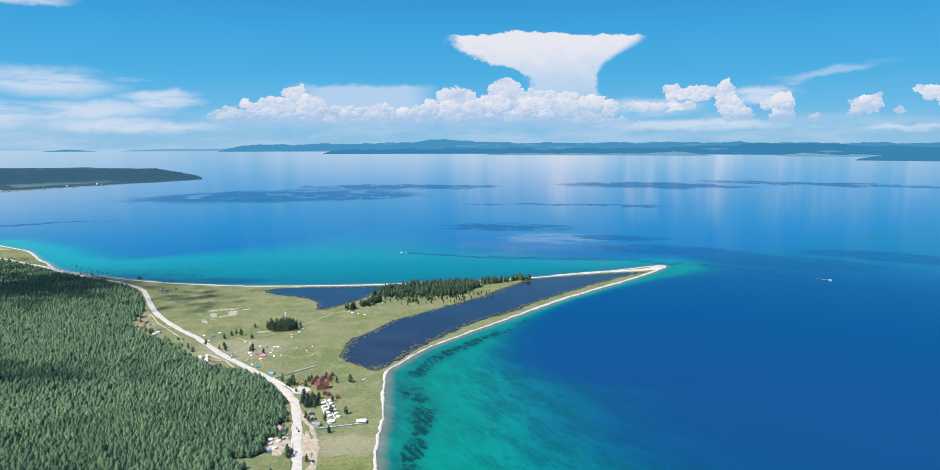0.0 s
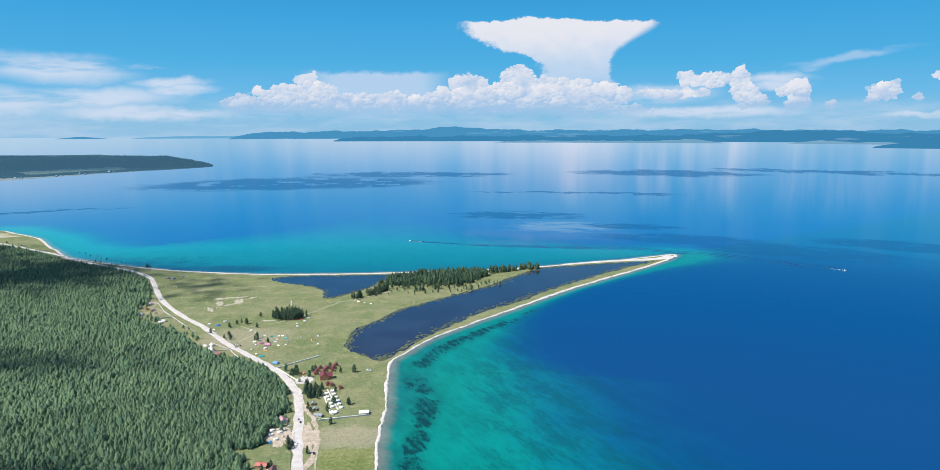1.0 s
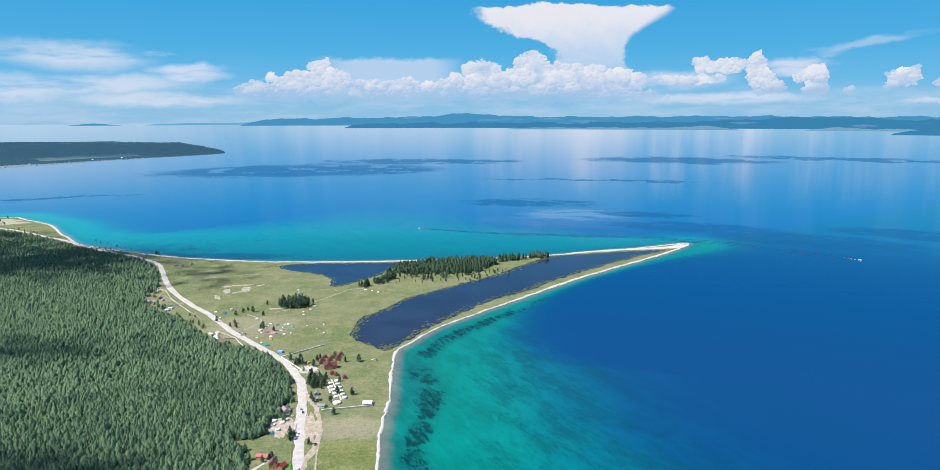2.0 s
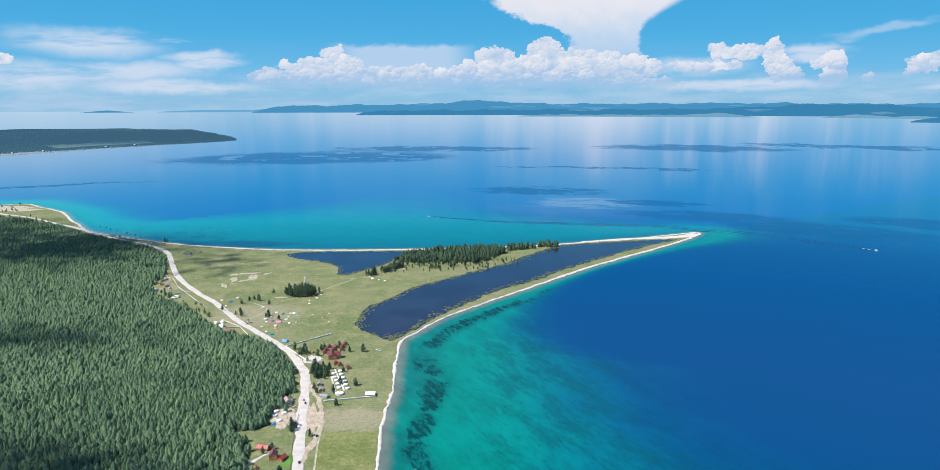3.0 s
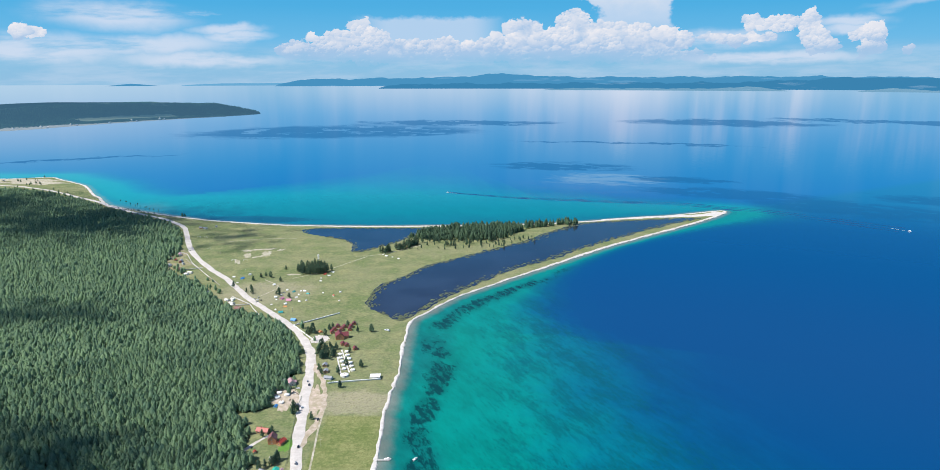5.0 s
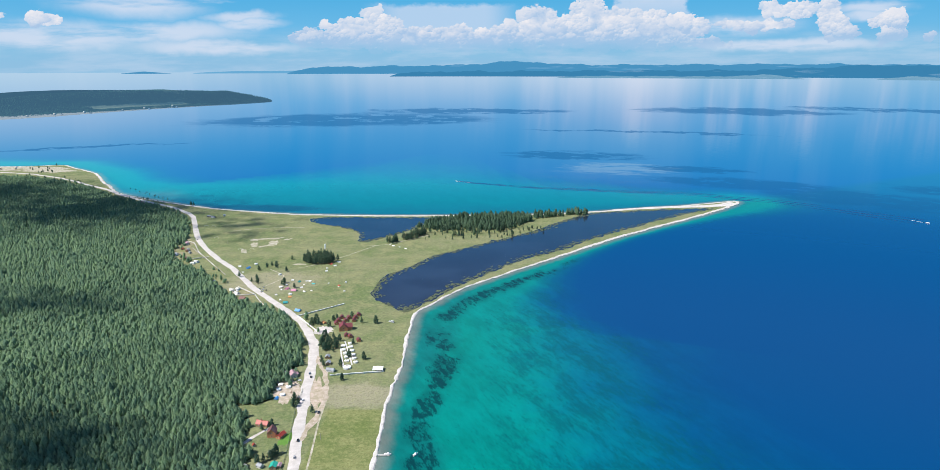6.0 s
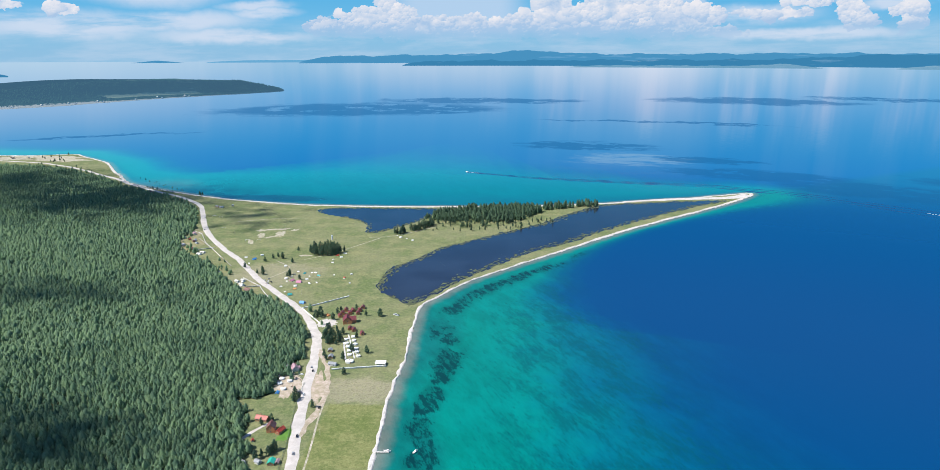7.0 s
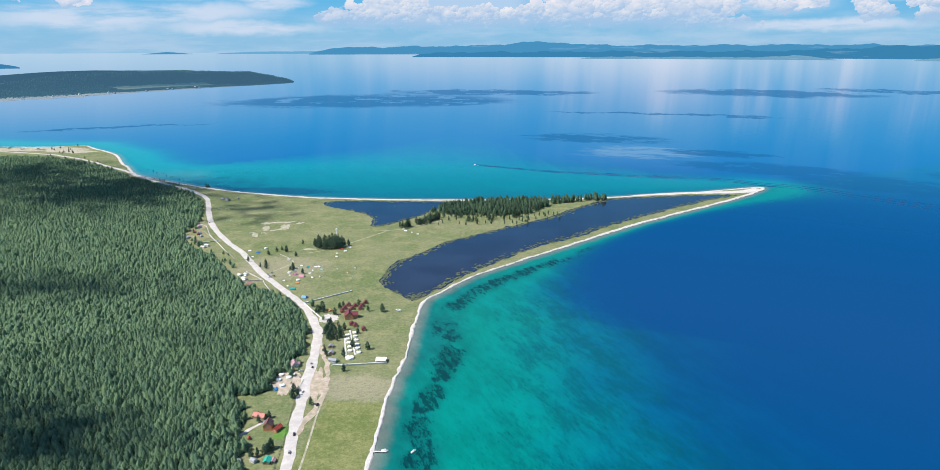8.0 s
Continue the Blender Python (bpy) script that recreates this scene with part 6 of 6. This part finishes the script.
TREES_B = [(-227, 882), (-228, 876), (-225, 890), (-219, 880), (-222, 886), (-178, 563), (-179, 559), (-184, 556), (-176, 567), (-188, 552), (-196, 617), (-203, 608), (-196, 816), (-199, 844), (-192, 829), (-183, 808), (-188, 804), (-182, 822),
           (-177, 812), (-178, 794), (-189, 797), (-177, 827), (-186, 815), (-191, 821), (-195, 808), (-184, 798), (-199, 835), (-187, 835), (-177, 803), (-201, 895), (-370, 1075), (-366, 1068)]
spread(single, TREES + TREES_B, seed=8)
r = random.Random(9)
grove, copse = [], []
while len(grove) < 46:
    x, y = r.uniform(-322, -262), r.uniform(1158, 1212)
    if ((x + 292) / 31) ** 2 + ((y - 1186) / 26) ** 2 < 1 and all((x - a) ** 2 + (y - b) ** 2 > 12 for a, b in grove):
        grove.append((x, y))
spread([tree(20 + k, 12.5 + k, 5.0, "tall larch in a dense grove", group="trees of the grove") for k in range(3)], grove, seed=10, scale=(0.85, 1.2))
COPSE = np.array([(-100, 1365), (-41, 1372), (20, 1400), (74, 1470), (100, 1520), (95, 1572), (40, 1572), (-13, 1556), (-79, 1540), (-123, 1502), (-150, 1440)], float)
while len(copse) < 250:
    x, y = r.uniform(-190, 130), r.uniform(1300, 1590)
    thin = 1.0 if inside(np.array([x]), np.array([y]), COPSE)[0] else 0.0
    edge = nearest(np.array([x]), np.array([y]), COPSE)[0][0]
    if r.random() < max(thin * (0.35 + 0.65 * min(1, max(0, (y - 1385 - 0.35 * max(0, x)) / 60))), 0.0) and all((x - a) ** 2 + (y - b) ** 2 > 14 for a, b in copse):
        copse.append((x, y))
while len(copse) < 290:
    f = r.random()
    copse.append((-190 + 70 * f + r.uniform(-8, 8), 1310 + 90 * f + r.uniform(-10, 10)))
while len(copse) < 345:
    f = r.random()
    copse.append((105 + 125 * f + r.uniform(-6, 6), 1560 + 50 * f + r.uniform(-16, 10)))
copse.sort(key=lambda q: q[1] - 0.35 * q[0])
rest = copse[120:]
while len(rest) < 520:
    x, y = r.uniform(-150, 110), r.uniform(1400, 1590)
    if inside(np.array([x]), np.array([y]), COPSE)[0] and y > 1430 + 0.25 * max(0, x):
        rest.append((x, y))
rest = np.array(rest)
forest("spit_woods", rest[:, 0], rest[:, 1], np.full(len(rest), 0.4), np.array([r.uniform(11, 18) for _ in rest]), [conifer(s, 40, 0.95) for s in range(60, 66)], "larch wood on the spit behind the lagoon", 7, 0.6, DARK_NEEDLES)
copse = copse[:120]
front = []
while len(front) < 48:
    x = r.uniform(-165, 120)
    front.append((x, 1368 + 0.55 * max(0, x) + 0.25 * min(0, x) * 0.2 + r.uniform(-24, 26)))
spread([tree(70 + k, 8.0 + k, 3.2, "young larch before the wood on the spit", group="young trees of the spit") for k in range(2)], front, seed=15, scale=(0.6, 1.1))
spread([tree(30 + k, 13.0 + 1.2 * (k % 4), 5.4, "larch in the wood on the spit", group="trees of the spit") for k in range(6)], copse, seed=11, scale=(0.7, 1.2))
edge_trees = [(-902, 1742), (-882, 1728), (-862, 1716), (-847, 1709), (-828, 1701), (-925, 1757), (-958, 1770), (-1000, 1806), (-872, 1722), (-891, 1737), (-912, 1750), (-1218, 1986), (-1269, 2044), (-1314, 2043), (-1240, 2010), (-1290, 2050),
              (-1012, 1884), (-986, 1864), (-958, 1832), (-932, 1810), (-914, 1799), (-889, 1775), (-868, 1756), (-851, 1745), (-831, 1730), (-811, 1716), (-935, 1826), (-892, 1788)]
spread([tree(40 + k, 11, 4.8, "larch beside the shore road", group="trees by the shore road") for k in range(2)], edge_trees, zs=0.6, seed=12, scale=(0.45, 0.85))
cape_trees = [(-1524, 2222), (-1531, 2263), (-1453, 2159), (-1501, 2263), (-1506, 2319), (-1480, 2240), (-1440, 2190), (-1545, 2240),
              (-1466, 2084), (-1445, 2068), (-1422, 2051), (-1444, 2076), (-1391, 2042), (-1407, 2057), (-1362, 2044), (-1376, 2059), (-1330, 2036), (-1465, 2163), (-1460, 2177), (-1453, 2192), (-1421, 2167), (-1461, 2113), (-1315, 2064)]
spread([tree(50, 11, 5.0, "larch on the sandy cape", group="trees of the cape")], cape_trees, zs=0.6, seed=13, scale=(0.7, 1.15))


# ---------------------------------------------------------------- clouds overhead, whose shadows lie on the wood
def cloud(x, y, z, rx, ry, count, seed):
    """A ragged fair-weather cloud of many puffs, thinner towards its edge."""
    r = np.random.RandomState(seed)
    ball = bmesh.new()
    bmesh.ops.create_icosphere(ball, subdivisions=2, radius=1.0)
    v0 = np.array([v.co for v in ball.verts])
    f0 = np.array([[v.index for v in f.verts] for f in ball.faces])
    ball.free()
    V, F = [], []
    for k in range(count):
        u, v = r.normal(0, 0.55, 2)
        q = math.hypot(u, v)
        size = r.uniform(6, 15) * max(0.3, 1.15 - 0.6 * q)
        lump = v0 * size * r.uniform(0.8, 1.25, 3) * (1, 1, 0.7)
        V.append(lump + (x + rx * u, y + ry * v, z + r.uniform(-12, 25)))
        F.append(f0 + k * len(v0))
    ob = mesh_object("cloud", np.concatenate(V), np.concatenate(F), CLOUD, smooth=True)
    return tagged(ob, "white fair-weather cloud over the wood", "cloud", "clouds over the wood")


CLOUD = painted("cloud_white", (0.9, 0.9, 0.9), 1.0, vary=0.02, scale=0.02)
rise = 2500.0
dx, dy = SUN_DIR.x / SUN_DIR.z * rise, SUN_DIR.y / SUN_DIR.z * rise
for k, (x, y, rx, ry, count) in enumerate(((-620, 938, 240, 70, 90), (-400, 560, 150, 95, 130), (-560, 1430, 190, 170, 60), (-930, 1600, 340, 270, 1300), (-800, 930, 130, 60, 70), (-1330, 1760, 300, 280, 900))):
    cloud(x + dx, y + dy, rise, rx, ry, count, 90 + k)
